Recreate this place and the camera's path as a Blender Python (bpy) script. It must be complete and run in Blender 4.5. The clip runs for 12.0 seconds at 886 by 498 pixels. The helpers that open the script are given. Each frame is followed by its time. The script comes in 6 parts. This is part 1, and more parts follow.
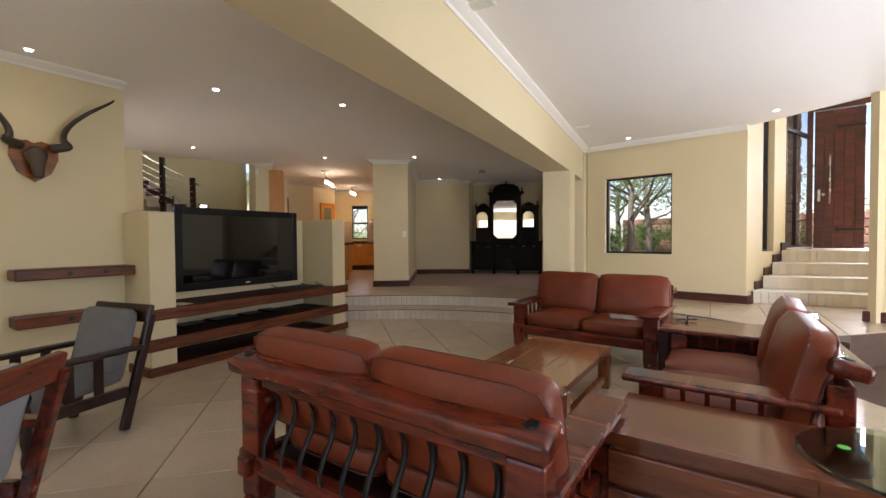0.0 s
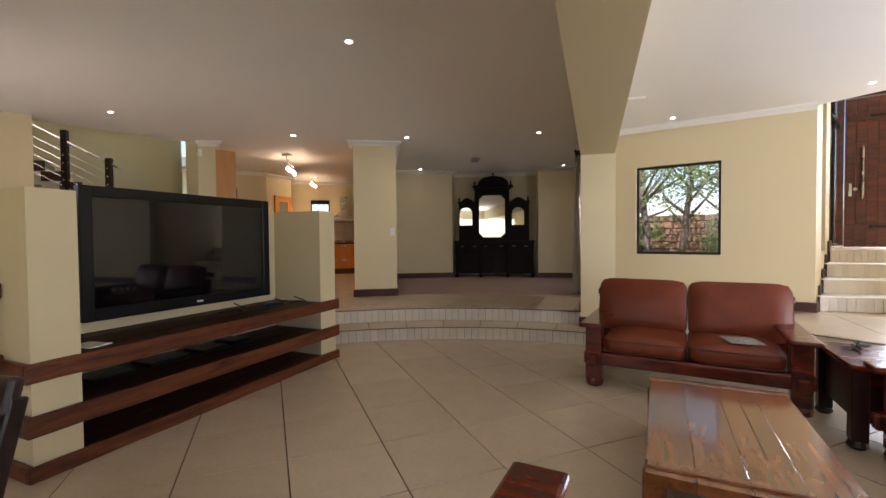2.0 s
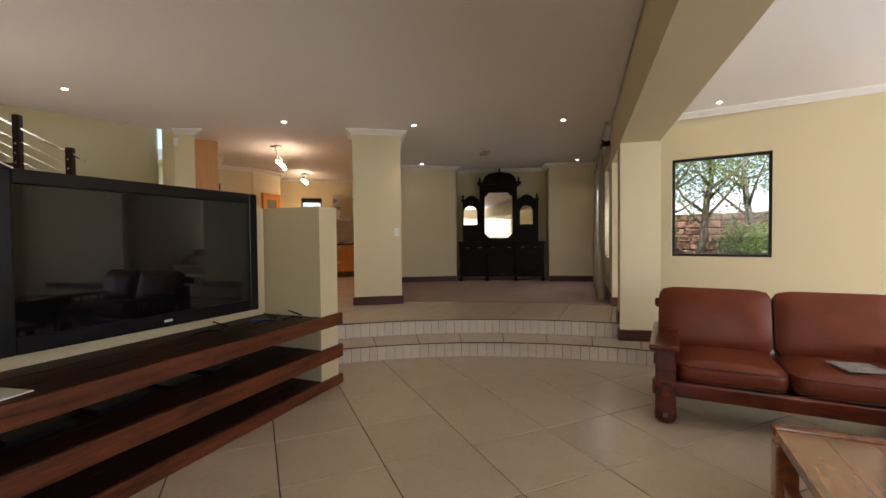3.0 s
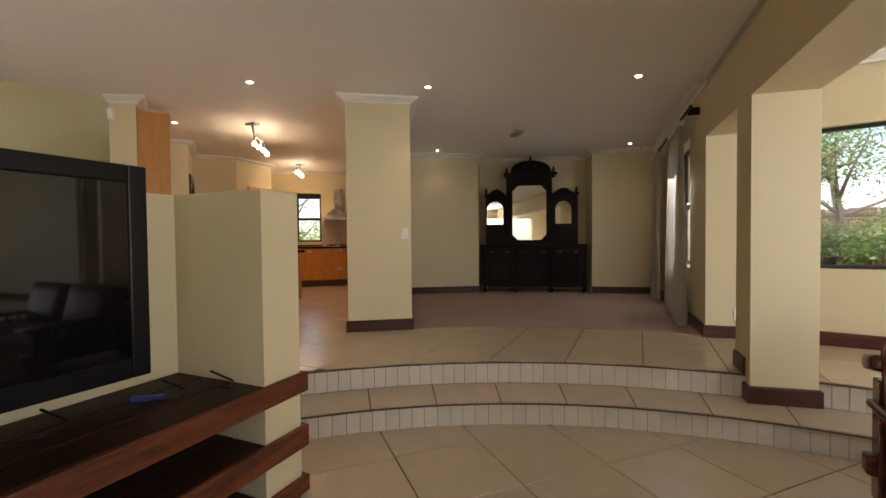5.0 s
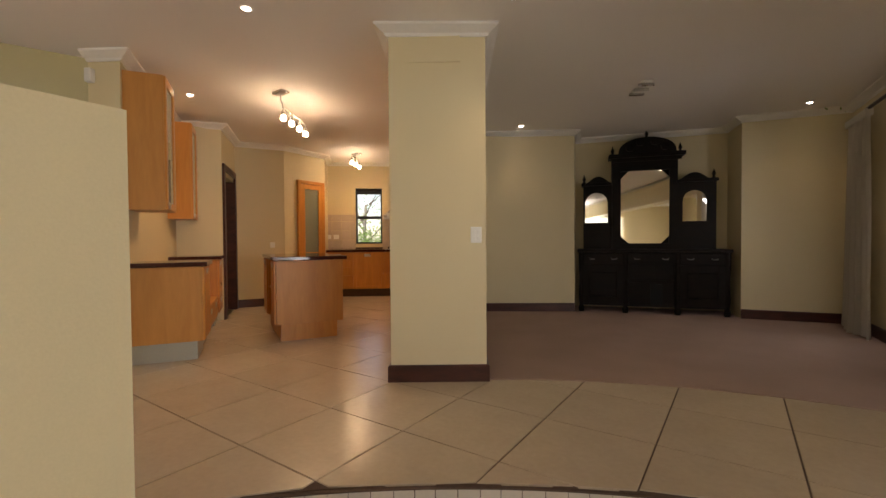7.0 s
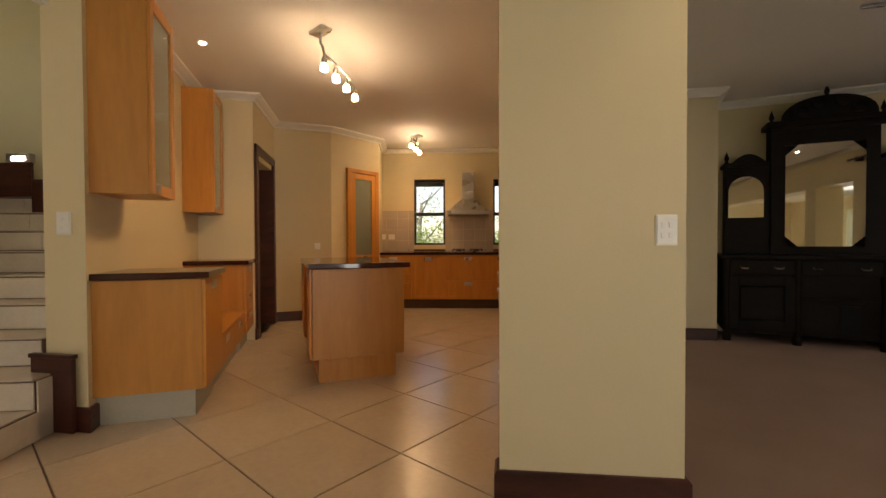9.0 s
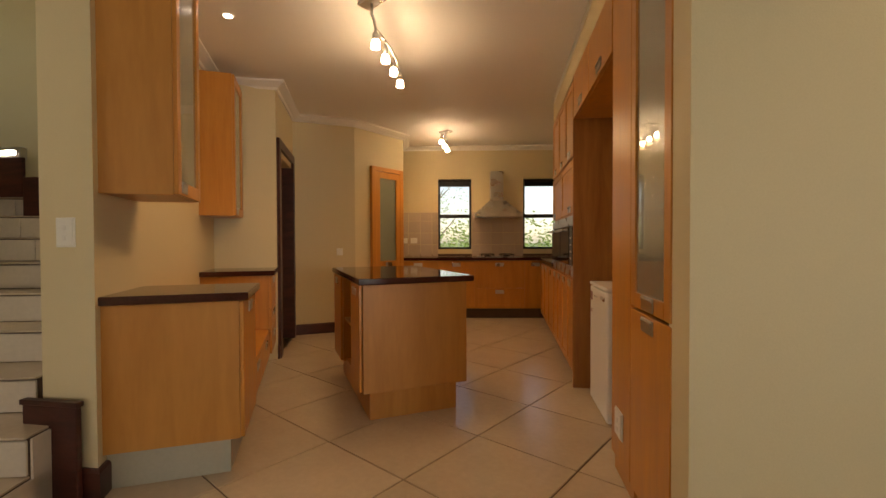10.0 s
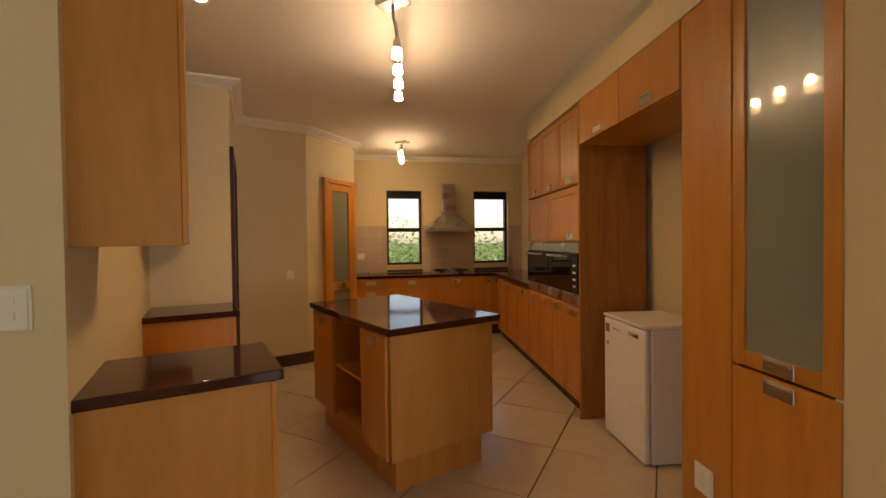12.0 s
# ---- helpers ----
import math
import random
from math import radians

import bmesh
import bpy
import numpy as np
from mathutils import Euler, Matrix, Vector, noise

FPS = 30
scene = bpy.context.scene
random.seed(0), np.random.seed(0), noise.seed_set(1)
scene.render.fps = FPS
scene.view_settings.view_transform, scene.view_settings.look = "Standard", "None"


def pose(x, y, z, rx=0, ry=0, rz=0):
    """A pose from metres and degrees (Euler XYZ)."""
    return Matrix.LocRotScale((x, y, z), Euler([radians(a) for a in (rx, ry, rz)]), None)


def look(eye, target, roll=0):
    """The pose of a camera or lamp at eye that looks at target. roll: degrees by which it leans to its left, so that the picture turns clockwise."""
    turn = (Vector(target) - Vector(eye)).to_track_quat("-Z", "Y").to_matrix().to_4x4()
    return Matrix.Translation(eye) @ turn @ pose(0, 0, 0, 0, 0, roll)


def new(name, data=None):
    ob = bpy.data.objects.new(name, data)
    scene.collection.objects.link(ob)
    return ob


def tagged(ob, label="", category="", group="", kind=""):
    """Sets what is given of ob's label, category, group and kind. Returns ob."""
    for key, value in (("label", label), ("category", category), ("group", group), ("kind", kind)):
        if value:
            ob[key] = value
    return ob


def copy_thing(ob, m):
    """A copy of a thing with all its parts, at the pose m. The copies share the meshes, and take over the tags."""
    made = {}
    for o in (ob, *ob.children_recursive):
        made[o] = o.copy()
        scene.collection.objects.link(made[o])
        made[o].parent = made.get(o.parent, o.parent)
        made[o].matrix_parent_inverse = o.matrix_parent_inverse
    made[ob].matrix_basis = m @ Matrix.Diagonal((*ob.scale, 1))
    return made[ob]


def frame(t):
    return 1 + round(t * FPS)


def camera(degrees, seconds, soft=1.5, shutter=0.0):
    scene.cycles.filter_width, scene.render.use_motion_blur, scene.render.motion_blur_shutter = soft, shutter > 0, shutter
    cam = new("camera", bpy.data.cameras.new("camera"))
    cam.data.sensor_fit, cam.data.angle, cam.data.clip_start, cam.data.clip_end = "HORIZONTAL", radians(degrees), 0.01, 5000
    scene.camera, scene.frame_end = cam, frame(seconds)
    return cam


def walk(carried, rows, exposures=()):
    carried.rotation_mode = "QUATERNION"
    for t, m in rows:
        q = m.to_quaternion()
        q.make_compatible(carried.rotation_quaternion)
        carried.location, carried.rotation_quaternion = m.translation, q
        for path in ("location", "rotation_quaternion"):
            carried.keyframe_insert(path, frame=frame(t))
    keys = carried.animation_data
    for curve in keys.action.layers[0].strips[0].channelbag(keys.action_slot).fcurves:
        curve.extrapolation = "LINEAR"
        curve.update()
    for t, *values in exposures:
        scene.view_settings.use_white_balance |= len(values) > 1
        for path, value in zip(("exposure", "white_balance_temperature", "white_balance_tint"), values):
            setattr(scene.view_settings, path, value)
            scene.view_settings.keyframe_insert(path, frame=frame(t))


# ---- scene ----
cam = camera(91.7, 12.0)
PATH = [
    (0, (0.546, 0.255, 1.408), (-0.579, 1.908, 1.358), -0.4),
    (0.5, (0.1, 0.449, 1.423), (-0.955, 2.147, 1.363), -0.4),
    (1, (-0.309, 0.675, 1.386), (-1.301, 2.411, 1.332), -0.4),
    (1.5, (-0.754, 0.871, 1.395), (-1.694, 2.636, 1.338), -0.4),
    (2, (-1.169, 1.059, 1.393), (-2.063, 2.847, 1.341), -0.5),
    (2.5, (-1.531, 1.334, 1.39), (-2.392, 3.138, 1.34), -0.5),
    (3, (-1.852, 1.643, 1.404), (-2.698, 3.454, 1.353), -0.6),
    (5, (-2.717, 3.177, 1.441), (-3.616, 4.963, 1.393), -0.6),
    (5.5, (-2.923, 3.59, 1.443), (-3.877, 5.347, 1.398), -0.5),
    (6, (-3.147, 3.972, 1.442), (-4.15, 5.702, 1.396), -0.4),
    (6.5, (-3.365, 4.357, 1.457), (-4.461, 6.03, 1.413), -0.4),
    (7, (-3.629, 4.699, 1.467), (-4.823, 6.303, 1.425), -0.4),
    (7.5, (-3.888, 5.02, 1.459), (-5.18, 6.546, 1.42), -0.4),
    (9.5, (-5.257, 5.698, 1.466), (-6.63, 7.151, 1.431), -0.2),
    (10, (-5.62, 5.681, 1.527), (-6.975, 7.152, 1.493), -0.2),
    (10.5, (-5.903, 5.636, 1.597), (-7.192, 7.165, 1.564), -0.3),
    (11, (-6.137, 5.57, 1.661), (-7.341, 7.166, 1.629), -0.4),
    (11.5, (-6.299, 5.518, 1.715), (-7.4, 7.187, 1.683), -0.6),
    (12, (-6.446, 5.475, 1.759), (-7.433, 7.214, 1.724), -0.7),
]
EXPOSURES = [(0, 0.96, 6350, 20), (2.5, 1.06, 6400, 20), (5, 1.18, 6750, 18), (7.5, 1.15, 7250, 20), (9.5, 0.96, 7750, 17), (12, 0.82, 8000, 20)]
walk(cam, [(t, look(eye, target, roll)) for t, eye, target, roll in PATH], EXPOSURES)

# ---- light ----
world = bpy.data.worlds.new("world")
scene.world = world
world.use_nodes = True
wn = world.node_tree.nodes
sky = wn.new("ShaderNodeTexSky")
sky.sky_type, sky.sun_disc = "NISHITA", False
sky.sun_elevation, sky.sun_rotation = radians(59), radians(203)
world.node_tree.links.new(sky.outputs[0], wn["Background"].inputs[0])
wn["Background"].inputs[1].default_value = 0.15
scene.view_settings.exposure = 1.0


def lamp(name, kind, m, energy, color, **more):
    data = bpy.data.lights.new(name, kind)
    data.energy, data.color = energy, color
    if "size" in more:
        data.shape, data.size, data.size_y = "RECTANGLE", more["size"][0], more["size"][1]
    if "radius" in more:
        data.shadow_soft_size = more["radius"]
    if "spot" in more:
        data.spot_size, data.spot_blend = radians(more["spot"]), 0.7
    if "spread" in more:
        data.spread = radians(more["spread"])
    if "angle" in more:
        data.angle = radians(more["angle"])
    ob = new(name, data)
    ob.matrix_world = m
    return ob


DAY, WARM = (0.90, 0.96, 1.0), (1.0, 0.64, 0.32)
lamp("sun", "SUN", look((-3, -7, 12.7), (0, 0, 0)), 5.0, (1.0, 0.95, 0.87), angle=0.5)
# area lamps for daylight at the openings; east and south tilt to the ceiling
lamp("daylight_east", "AREA", look((4.42, 3.5, 1.35), (0.4, 6.4, 4.2)), 118, DAY, size=(4.2, 2.4), spread=150)
lamp("daylight_south", "AREA", look((-1.2, -3.42, 1.35), (-2.6, 0, 7.0)), 60, DAY, size=(5.0, 2.3), spread=75)
lamp("daylight_entrance", "AREA", look((3.03, 11.70, 2.5), (2.3, 9.2, 1.4)), 130, DAY, size=(0.75, 2.5))
lamp("daylight_stair_hall", "AREA", look((-6.9, 2.16, 1.45), (-6.7, 5.0, 2.5)), 3.5, DAY, size=(2.8, 1.9))
lamp("daylight_dining", "AREA", look((-2.15, 9.85, 1.75), (-5, 9.6, -1.0)), 10, DAY, size=(1.15, 1.5))
# Added fill lamp inside the closed stairwell; no opening stands behind it.
lamp("stairwell_fill", "AREA", look((-10.6, 2.9, 5.3), (-9.6, 5.4, 2.0)), 32, (1.0, 0.96, 0.86), size=(1.6, 1.0))

# ---- materials ----


def material(name, color, rough=0.5, metal=0.0, vary=0.08, scale=6.0, fine=60.0, bump=0.05, spread=0.0, coat=0.0, spec=0.5):
    """A plain procedural surface: colour that varies at two scales, fine relief, and a shift from piece to piece."""
    m = bpy.data.materials.new(name)
    m.use_nodes = True
    n, l = m.node_tree.nodes, m.node_tree.links
    b = n["Principled BSDF"]
    b.inputs["Metallic"].default_value = metal
    b.inputs["Coat Weight"].default_value = coat
    b.inputs["Specular IOR Level"].default_value = spec
    b.inputs["Coat Roughness"].default_value = 0.08
    co = n.new("ShaderNodeTexCoord")
    big, small = n.new("ShaderNodeTexNoise"), n.new("ShaderNodeTexNoise")
    big.inputs["Scale"].default_value, small.inputs["Scale"].default_value = scale, fine
    big.inputs["Detail"].default_value = 4
    l.new(co.outputs["Object"], big.inputs["Vector"]), l.new(co.outputs["Object"], small.inputs["Vector"])
    add = n.new("ShaderNodeMath")
    add.operation = "ADD"
    l.new(big.outputs["Fac"], add.inputs[0]), l.new(small.outputs["Fac"], add.inputs[1])
    val = n.new("ShaderNodeMapRange")
    val.inputs["From Min"].default_value, val.inputs["From Max"].default_value = 0.6, 1.4
    val.inputs["To Min"].default_value, val.inputs["To Max"].default_value = 1 - vary, 1 + vary
    l.new(add.outputs[0], val.inputs["Value"])
    hsv = n.new("ShaderNodeHueSaturation")
    hsv.inputs["Color"].default_value = (*color, 1)
    if spread:
        info, ran, mul = n.new("ShaderNodeObjectInfo"), n.new("ShaderNodeMapRange"), n.new("ShaderNodeMath")
        ran.inputs["To Min"].default_value, ran.inputs["To Max"].default_value = 1 - spread, 1 + spread
        mul.operation = "MULTIPLY"
        l.new(info.outputs["Random"], ran.inputs["Value"])
        l.new(ran.outputs[0], mul.inputs[0]), l.new(val.outputs[0], mul.inputs[1])
        l.new(mul.outputs[0], hsv.inputs["Value"])
    else:
        l.new(val.outputs[0], hsv.inputs["Value"])
    l.new(hsv.outputs[0], b.inputs["Base Color"])
    rr = n.new("ShaderNodeMapRange")
    rr.inputs["From Min"].default_value, rr.inputs["From Max"].default_value = 0.3, 0.7
    rr.inputs["To Min"].default_value, rr.inputs["To Max"].default_value = max(rough - 0.02, 0.02), min(rough + 0.02, 1)
    l.new(big.outputs["Fac"], rr.inputs["Value"])
    l.new(rr.outputs[0], b.inputs["Roughness"])
    if bump:
        bu = n.new("ShaderNodeBump")
        bu.inputs["Strength"].default_value, bu.inputs["Distance"].default_value = bump, 0.01
        l.new(small.outputs["Fac"], bu.inputs["Height"])
        l.new(bu.outputs[0], b.inputs["Normal"])
    return m


def wood(name, dark, light, rough=0.35, grain=(1.0, 12.0, 12.0), coat=0.0, bump=0.06, spread=0.12, knots=0.0, spec=0.5):
    """Timber: long streaks along one local axis, with fine pores and a shift from piece to piece."""
    m = bpy.data.materials.new(name)
    m.use_nodes = True
    n, l = m.node_tree.nodes, m.node_tree.links
    b = n["Principled BSDF"]
    b.inputs["Coat Weight"].default_value = coat
    b.inputs["Specular IOR Level"].default_value = spec
    b.inputs["Coat Roughness"].default_value = 0.1
    co, mp, info = n.new("ShaderNodeTexCoord"), n.new("ShaderNodeMapping"), n.new("ShaderNodeObjectInfo")
    mp.inputs["Scale"].default_value = grain
    l.new(co.outputs["Object"], mp.inputs["Vector"])
    off = n.new("ShaderNodeCombineXYZ")
    k = n.new("ShaderNodeMath")
    k.operation, k.inputs[1].default_value = "MULTIPLY", 37.0
    l.new(info.outputs["Random"], k.inputs[0]), l.new(k.outputs[0], off.inputs[0]), l.new(k.outputs[0], off.inputs[2])
    l.new(off.outputs[0], mp.inputs["Location"])
    big, fine = n.new("ShaderNodeTexNoise"), n.new("ShaderNodeTexNoise")
    big.inputs["Scale"].default_value, big.inputs["Detail"].default_value, big.inputs["Distortion"].default_value = 1.6, 5, 0.8 + knots
    fine.inputs["Scale"].default_value, fine.inputs["Detail"].default_value = 9, 3
    l.new(mp.outputs[0], big.inputs["Vector"]), l.new(mp.outputs[0], fine.inputs["Vector"])
    mix = n.new("ShaderNodeMath")
    mix.operation, mix.inputs[1].default_value = "MULTIPLY_ADD", 0.35
    l.new(fine.outputs["Fac"], mix.inputs[0]), l.new(big.outputs["Fac"], mix.inputs[2])
    ramp = n.new("ShaderNodeValToRGB")
    ramp.color_ramp.elements[0].position, ramp.color_ramp.elements[1].position = 0.42, 0.92
    ramp.color_ramp.elements[0].color, ramp.color_ramp.elements[1].color = (*dark, 1), (*light, 1)
    l.new(mix.outputs[0], ramp.inputs["Fac"])
    hsv, ran = n.new("ShaderNodeHueSaturation"), n.new("ShaderNodeMapRange")
    ran.inputs["To Min"].default_value, ran.inputs["To Max"].default_value = 1 - spread, 1 + spread
    l.new(info.outputs["Random"], ran.inputs["Value"]), l.new(ran.outputs[0], hsv.inputs["Value"])
    l.new(ramp.outputs[0], hsv.inputs["Color"]), l.new(hsv.outputs[0], b.inputs["Base Color"])
    rr = n.new("ShaderNodeMapRange")
    rr.inputs["To Min"].default_value, rr.inputs["To Max"].default_value = max(rough - 0.1, 0.02), rough + 0.1
    l.new(big.outputs["Fac"], rr.inputs["Value"]), l.new(rr.outputs[0], b.inputs["Roughness"])
    bu = n.new("ShaderNodeBump")
    bu.inputs["Strength"].default_value, bu.inputs["Distance"].default_value = bump, 0.01
    l.new(fine.outputs["Fac"], bu.inputs["Height"]), l.new(bu.outputs[0], b.inputs["Normal"])
    return m


def glass(name, color=(1, 1, 1), rough=0.0):
    m = bpy.data.materials.new(name)
    m.use_nodes = True
    b = m.node_tree.nodes["Principled BSDF"]
    b.inputs["Base Color"].default_value, b.inputs["Roughness"].default_value = (*color, 1), rough
    b.inputs["Transmission Weight"].default_value, b.inputs["IOR"].default_value = 1.0, 1.45
    return m


def glow(name, color, strength):
    m = bpy.data.materials.new(name)
    m.use_nodes = True
    b = m.node_tree.nodes["Principled BSDF"]
    b.inputs["Emission Color"].default_value, b.inputs["Emission Strength"].default_value = (*color, 1), strength
    b.inputs["Base Color"].default_value = (*color, 1)
    return m


PAINT = material("cream_wall_paint", (0.665, 0.56, 0.345), 0.6, vary=0.035, scale=1.3, fine=180, bump=0.06)
PAINT_STAIR = material("pale_green_wall_paint", (0.60, 0.55, 0.355), 0.6, vary=0.035, scale=1.3, fine=180, bump=0.06)
WHITE = material("white_ceiling_paint", (0.88, 0.85, 0.82), 0.75, vary=0.02, scale=0.8, fine=150, bump=0.04)
CORNICE = material("white_plaster", (0.82, 0.79, 0.74), 0.55, vary=0.03, bump=0.03)
TILE = material("beige_floor_tile", (0.53, 0.43, 0.315), 0.24, vary=0.06, scale=5, fine=30, bump=0.02, spread=0.045)
RISER = material("pale_riser_tile", (0.66, 0.58, 0.47), 0.3, vary=0.06, scale=7, fine=40, bump=0.03, spread=0.06)
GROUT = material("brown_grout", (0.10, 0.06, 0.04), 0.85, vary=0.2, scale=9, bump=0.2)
CARPET = material("brown_carpet", (0.40, 0.275, 0.22), 0.95, vary=0.12, scale=2.2, fine=320, bump=0.6)
SKIRT = wood("dark_red_skirting", (0.028, 0.008, 0.006), (0.085, 0.022, 0.014), 0.35, (2, 2, 9))
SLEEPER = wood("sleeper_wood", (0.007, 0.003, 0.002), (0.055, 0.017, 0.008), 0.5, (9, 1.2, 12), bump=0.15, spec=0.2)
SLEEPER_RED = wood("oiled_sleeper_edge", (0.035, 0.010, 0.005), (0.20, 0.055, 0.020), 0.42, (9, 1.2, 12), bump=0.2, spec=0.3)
FRAMEWOOD = wood("sofa_frame_wood", (0.022, 0.004, 0.003), (0.20, 0.028, 0.011), 0.24, (1.5, 8, 8), coat=0.22, spec=0.4)
TABLEWOOD = wood("table_wood", (0.14, 0.040, 0.010), (0.35, 0.115, 0.028), 0.2, (5, 0.8, 7), coat=1.0, knots=0.6, bump=0.02)
CHESTWOOD = wood("chest_wood", (0.085, 0.020, 0.007), (0.22, 0.060, 0.018), 0.24, (0.9, 6, 7), coat=0.5, knots=0.4, bump=0.02)
DARKWOOD = wood("dark_chair_wood", (0.010, 0.005, 0.004), (0.035, 0.011, 0.008), 0.34, (8, 8, 1.2), spec=0.35)
SIDEBOARD = wood("black_brown_sideboard_wood", (0.004, 0.003, 0.0022), (0.014, 0.008, 0.0055), 0.5, (1.2, 8, 8), spec=0.14)
CABINET = wood("honey_cabinet_wood", (0.47, 0.185, 0.034), (0.60, 0.262, 0.053), 0.34, (7, 7, 0.8), spread=0.07, bump=0.03)
CABINET_PALE = wood("pale_cabinet_side", (0.42, 0.175, 0.036), (0.54, 0.245, 0.056), 0.4, (5, 5, 0.8), spread=0.05, bump=0.03)
DOORWOOD = wood("red_door_wood", (0.035, 0.006, 0.004), (0.125, 0.019, 0.010), 0.36, (1.0, 8, 8), coat=0.15)
LEATHER = material("chestnut_leather", (0.175, 0.037, 0.015), 0.36, vary=0.24, scale=5, fine=130, bump=0.05, spread=0.06, spec=0.3)
PIPING = material("dark_leather_piping", (0.09, 0.022, 0.011), 0.4, vary=0.15, fine=130, bump=0.2)
GREYCLOTH = material("grey_cloth", (0.15, 0.145, 0.14), 0.95, vary=0.15, scale=10, fine=350, bump=0.6)
GRANITE = material("dark_red_granite", (0.052, 0.014, 0.010), 0.07, vary=0.35, scale=45, fine=220, bump=0.0)
IRON = material("black_iron", (0.018, 0.020, 0.022), 0.42, 0.6, vary=0.2, bump=0.15)
STEEL = material("brushed_steel", (0.55, 0.54, 0.52), 0.28, 1.0, vary=0.06, fine=200, bump=0.03)
BLACK = material("black_plastic", (0.006, 0.006, 0.007), 0.3, vary=0.05, bump=0.0, spec=0.2)
SCREEN = material("tv_screen", (0.004, 0.004, 0.005), 0.03, vary=0.02, bump=0.0, spec=0.35)
BLACKFRAME = material("black_window_frame", (0.012, 0.011, 0.010), 0.4, vary=0.1, bump=0.03)
FRIDGE = material("white_enamel", (0.78, 0.76, 0.71), 0.3, vary=0.012, scale=2, bump=0.0)
PLASTIC = material("white_plastic", (0.80, 0.78, 0.72), 0.35, vary=0.02, bump=0.0)
SPLASH = material("beige_wall_tile", (0.53, 0.43, 0.34), 0.25, vary=0.05, scale=8, bump=0.02, spread=0.05)
MIRROR = material("mirror_silver", (0.86, 0.87, 0.86), 0.015, 1.0, vary=0.01, bump=0.0)
CURTAIN = material("ivory_curtain_cloth", (0.78, 0.74, 0.67), 0.9, vary=0.06, scale=3, fine=260, bump=0.25)
STONE = material("grey_brown_stone", (0.27, 0.225, 0.18), 0.85, vary=0.3, scale=5, fine=35, bump=0.6, spread=0.2)
GRASS = material("lawn", (0.07, 0.11, 0.03), 0.9, vary=0.35, scale=3, fine=60, bump=0.5)
BARK = material("grey_bark", (0.16, 0.135, 0.11), 0.9, vary=0.35, scale=6, fine=40, bump=0.8)
LEAF = material("leaf_green", (0.14, 0.22, 0.06), 0.5, vary=0.4, scale=2.0, fine=20, bump=0.0, spread=0.2)
HORN = material("dark_horn", (0.030, 0.022, 0.017), 0.4, vary=0.3, scale=14, fine=70, bump=0.5)
BONE = material("brown_bone", (0.075, 0.05, 0.034), 0.6, vary=0.3, scale=10, bump=0.4)
PAPER = material("printed_paper", (0.35, 0.35, 0.33), 0.4, vary=0.5, scale=22, bump=0.0)
BULB = glow("warm_bulb", (1.0, 0.78, 0.50), 48.0)
COOLBULB = glow("downlight_bulb", (1.0, 0.93, 0.82), 14.0)
CLEAR = glass("clear_glass")
SMOKED = glass("smoked_table_glass", (0.45, 0.52, 0.48))
FROST = glass("frosted_cabinet_glass", (0.50, 0.54, 0.44), 0.22)
FROST.node_tree.nodes["Principled BSDF"].inputs["Transmission Weight"].default_value = 0.6
FROST.node_tree.nodes["Principled BSDF"].inputs["Coat Weight"].default_value = 1.0
FROST.node_tree.nodes["Principled BSDF"].inputs["Coat Roughness"].default_value = 0.02


def thin(m, color, amount):
    """Lets light through a leaf or a cloth."""
    n, l = m.node_tree.nodes, m.node_tree.links
    tr, mix = n.new("ShaderNodeBsdfTranslucent"), n.new("ShaderNodeMixShader")
    tr.inputs["Color"].default_value, mix.inputs[0].default_value = (*color, 1), amount
    l.new(n["Principled BSDF"].outputs[0], mix.inputs[1]), l.new(tr.outputs[0], mix.inputs[2])
    l.new(mix.outputs[0], n["Material Output"].inputs["Surface"])


thin(LEAF, (0.25, 0.36, 0.08), 0.4)
thin(CURTAIN, (0.80, 0.77, 0.71), 0.5)

# ---- building blocks ----


def box(x0, y0, z0, x1, y1, z1, bevel=0.0, seg=2):
    bm = bmesh.new()
    bmesh.ops.create_cube(bm, size=1)
    bmesh.ops.transform(bm, matrix=Matrix.LocRotScale(((x0 + x1) / 2, (y0 + y1) / 2, (z0 + z1) / 2), None, (abs(x1 - x0), abs(y1 - y0), abs(z1 - z0))), verts=bm.verts)
    if bevel:
        bmesh.ops.bevel(bm, geom=list(bm.edges), offset=bevel, segments=seg, affect="EDGES", profile=0.5)
    return bm


def prism(points, z0, z1, bevel=0.0):
    """An upright prism on a plan outline that runs anticlockwise."""
    bm = bmesh.new()
    low, high = [bm.verts.new((x, y, z0)) for x, y in points], [bm.verts.new((x, y, z1)) for x, y in points]
    bm.faces.new(high), bm.faces.new(low[::-1])
    for i in range(len(points)):
        j = (i + 1) % len(points)
        bm.faces.new((low[i], low[j], high[j], high[i]))
    bmesh.ops.recalc_face_normals(bm, faces=bm.faces)
    if bevel:
        bmesh.ops.bevel(bm, geom=[e for e in bm.edges if abs(e.verts[0].co.z - e.verts[1].co.z) < 1e-6 and e.verts[0].co.z > z1 - 1e-6], offset=bevel, segments=2, affect="EDGES")
    return bm


def join(*bms):
    out = bmesh.new()
    for b in bms:
        tmp = bpy.data.meshes.new("tmp")
        b.to_mesh(tmp)
        b.free()
        out.from_mesh(tmp)
        bpy.data.meshes.remove(tmp)
    return out


def moved(bm, m):
    bmesh.ops.transform(bm, matrix=m, verts=bm.verts)
    return bm


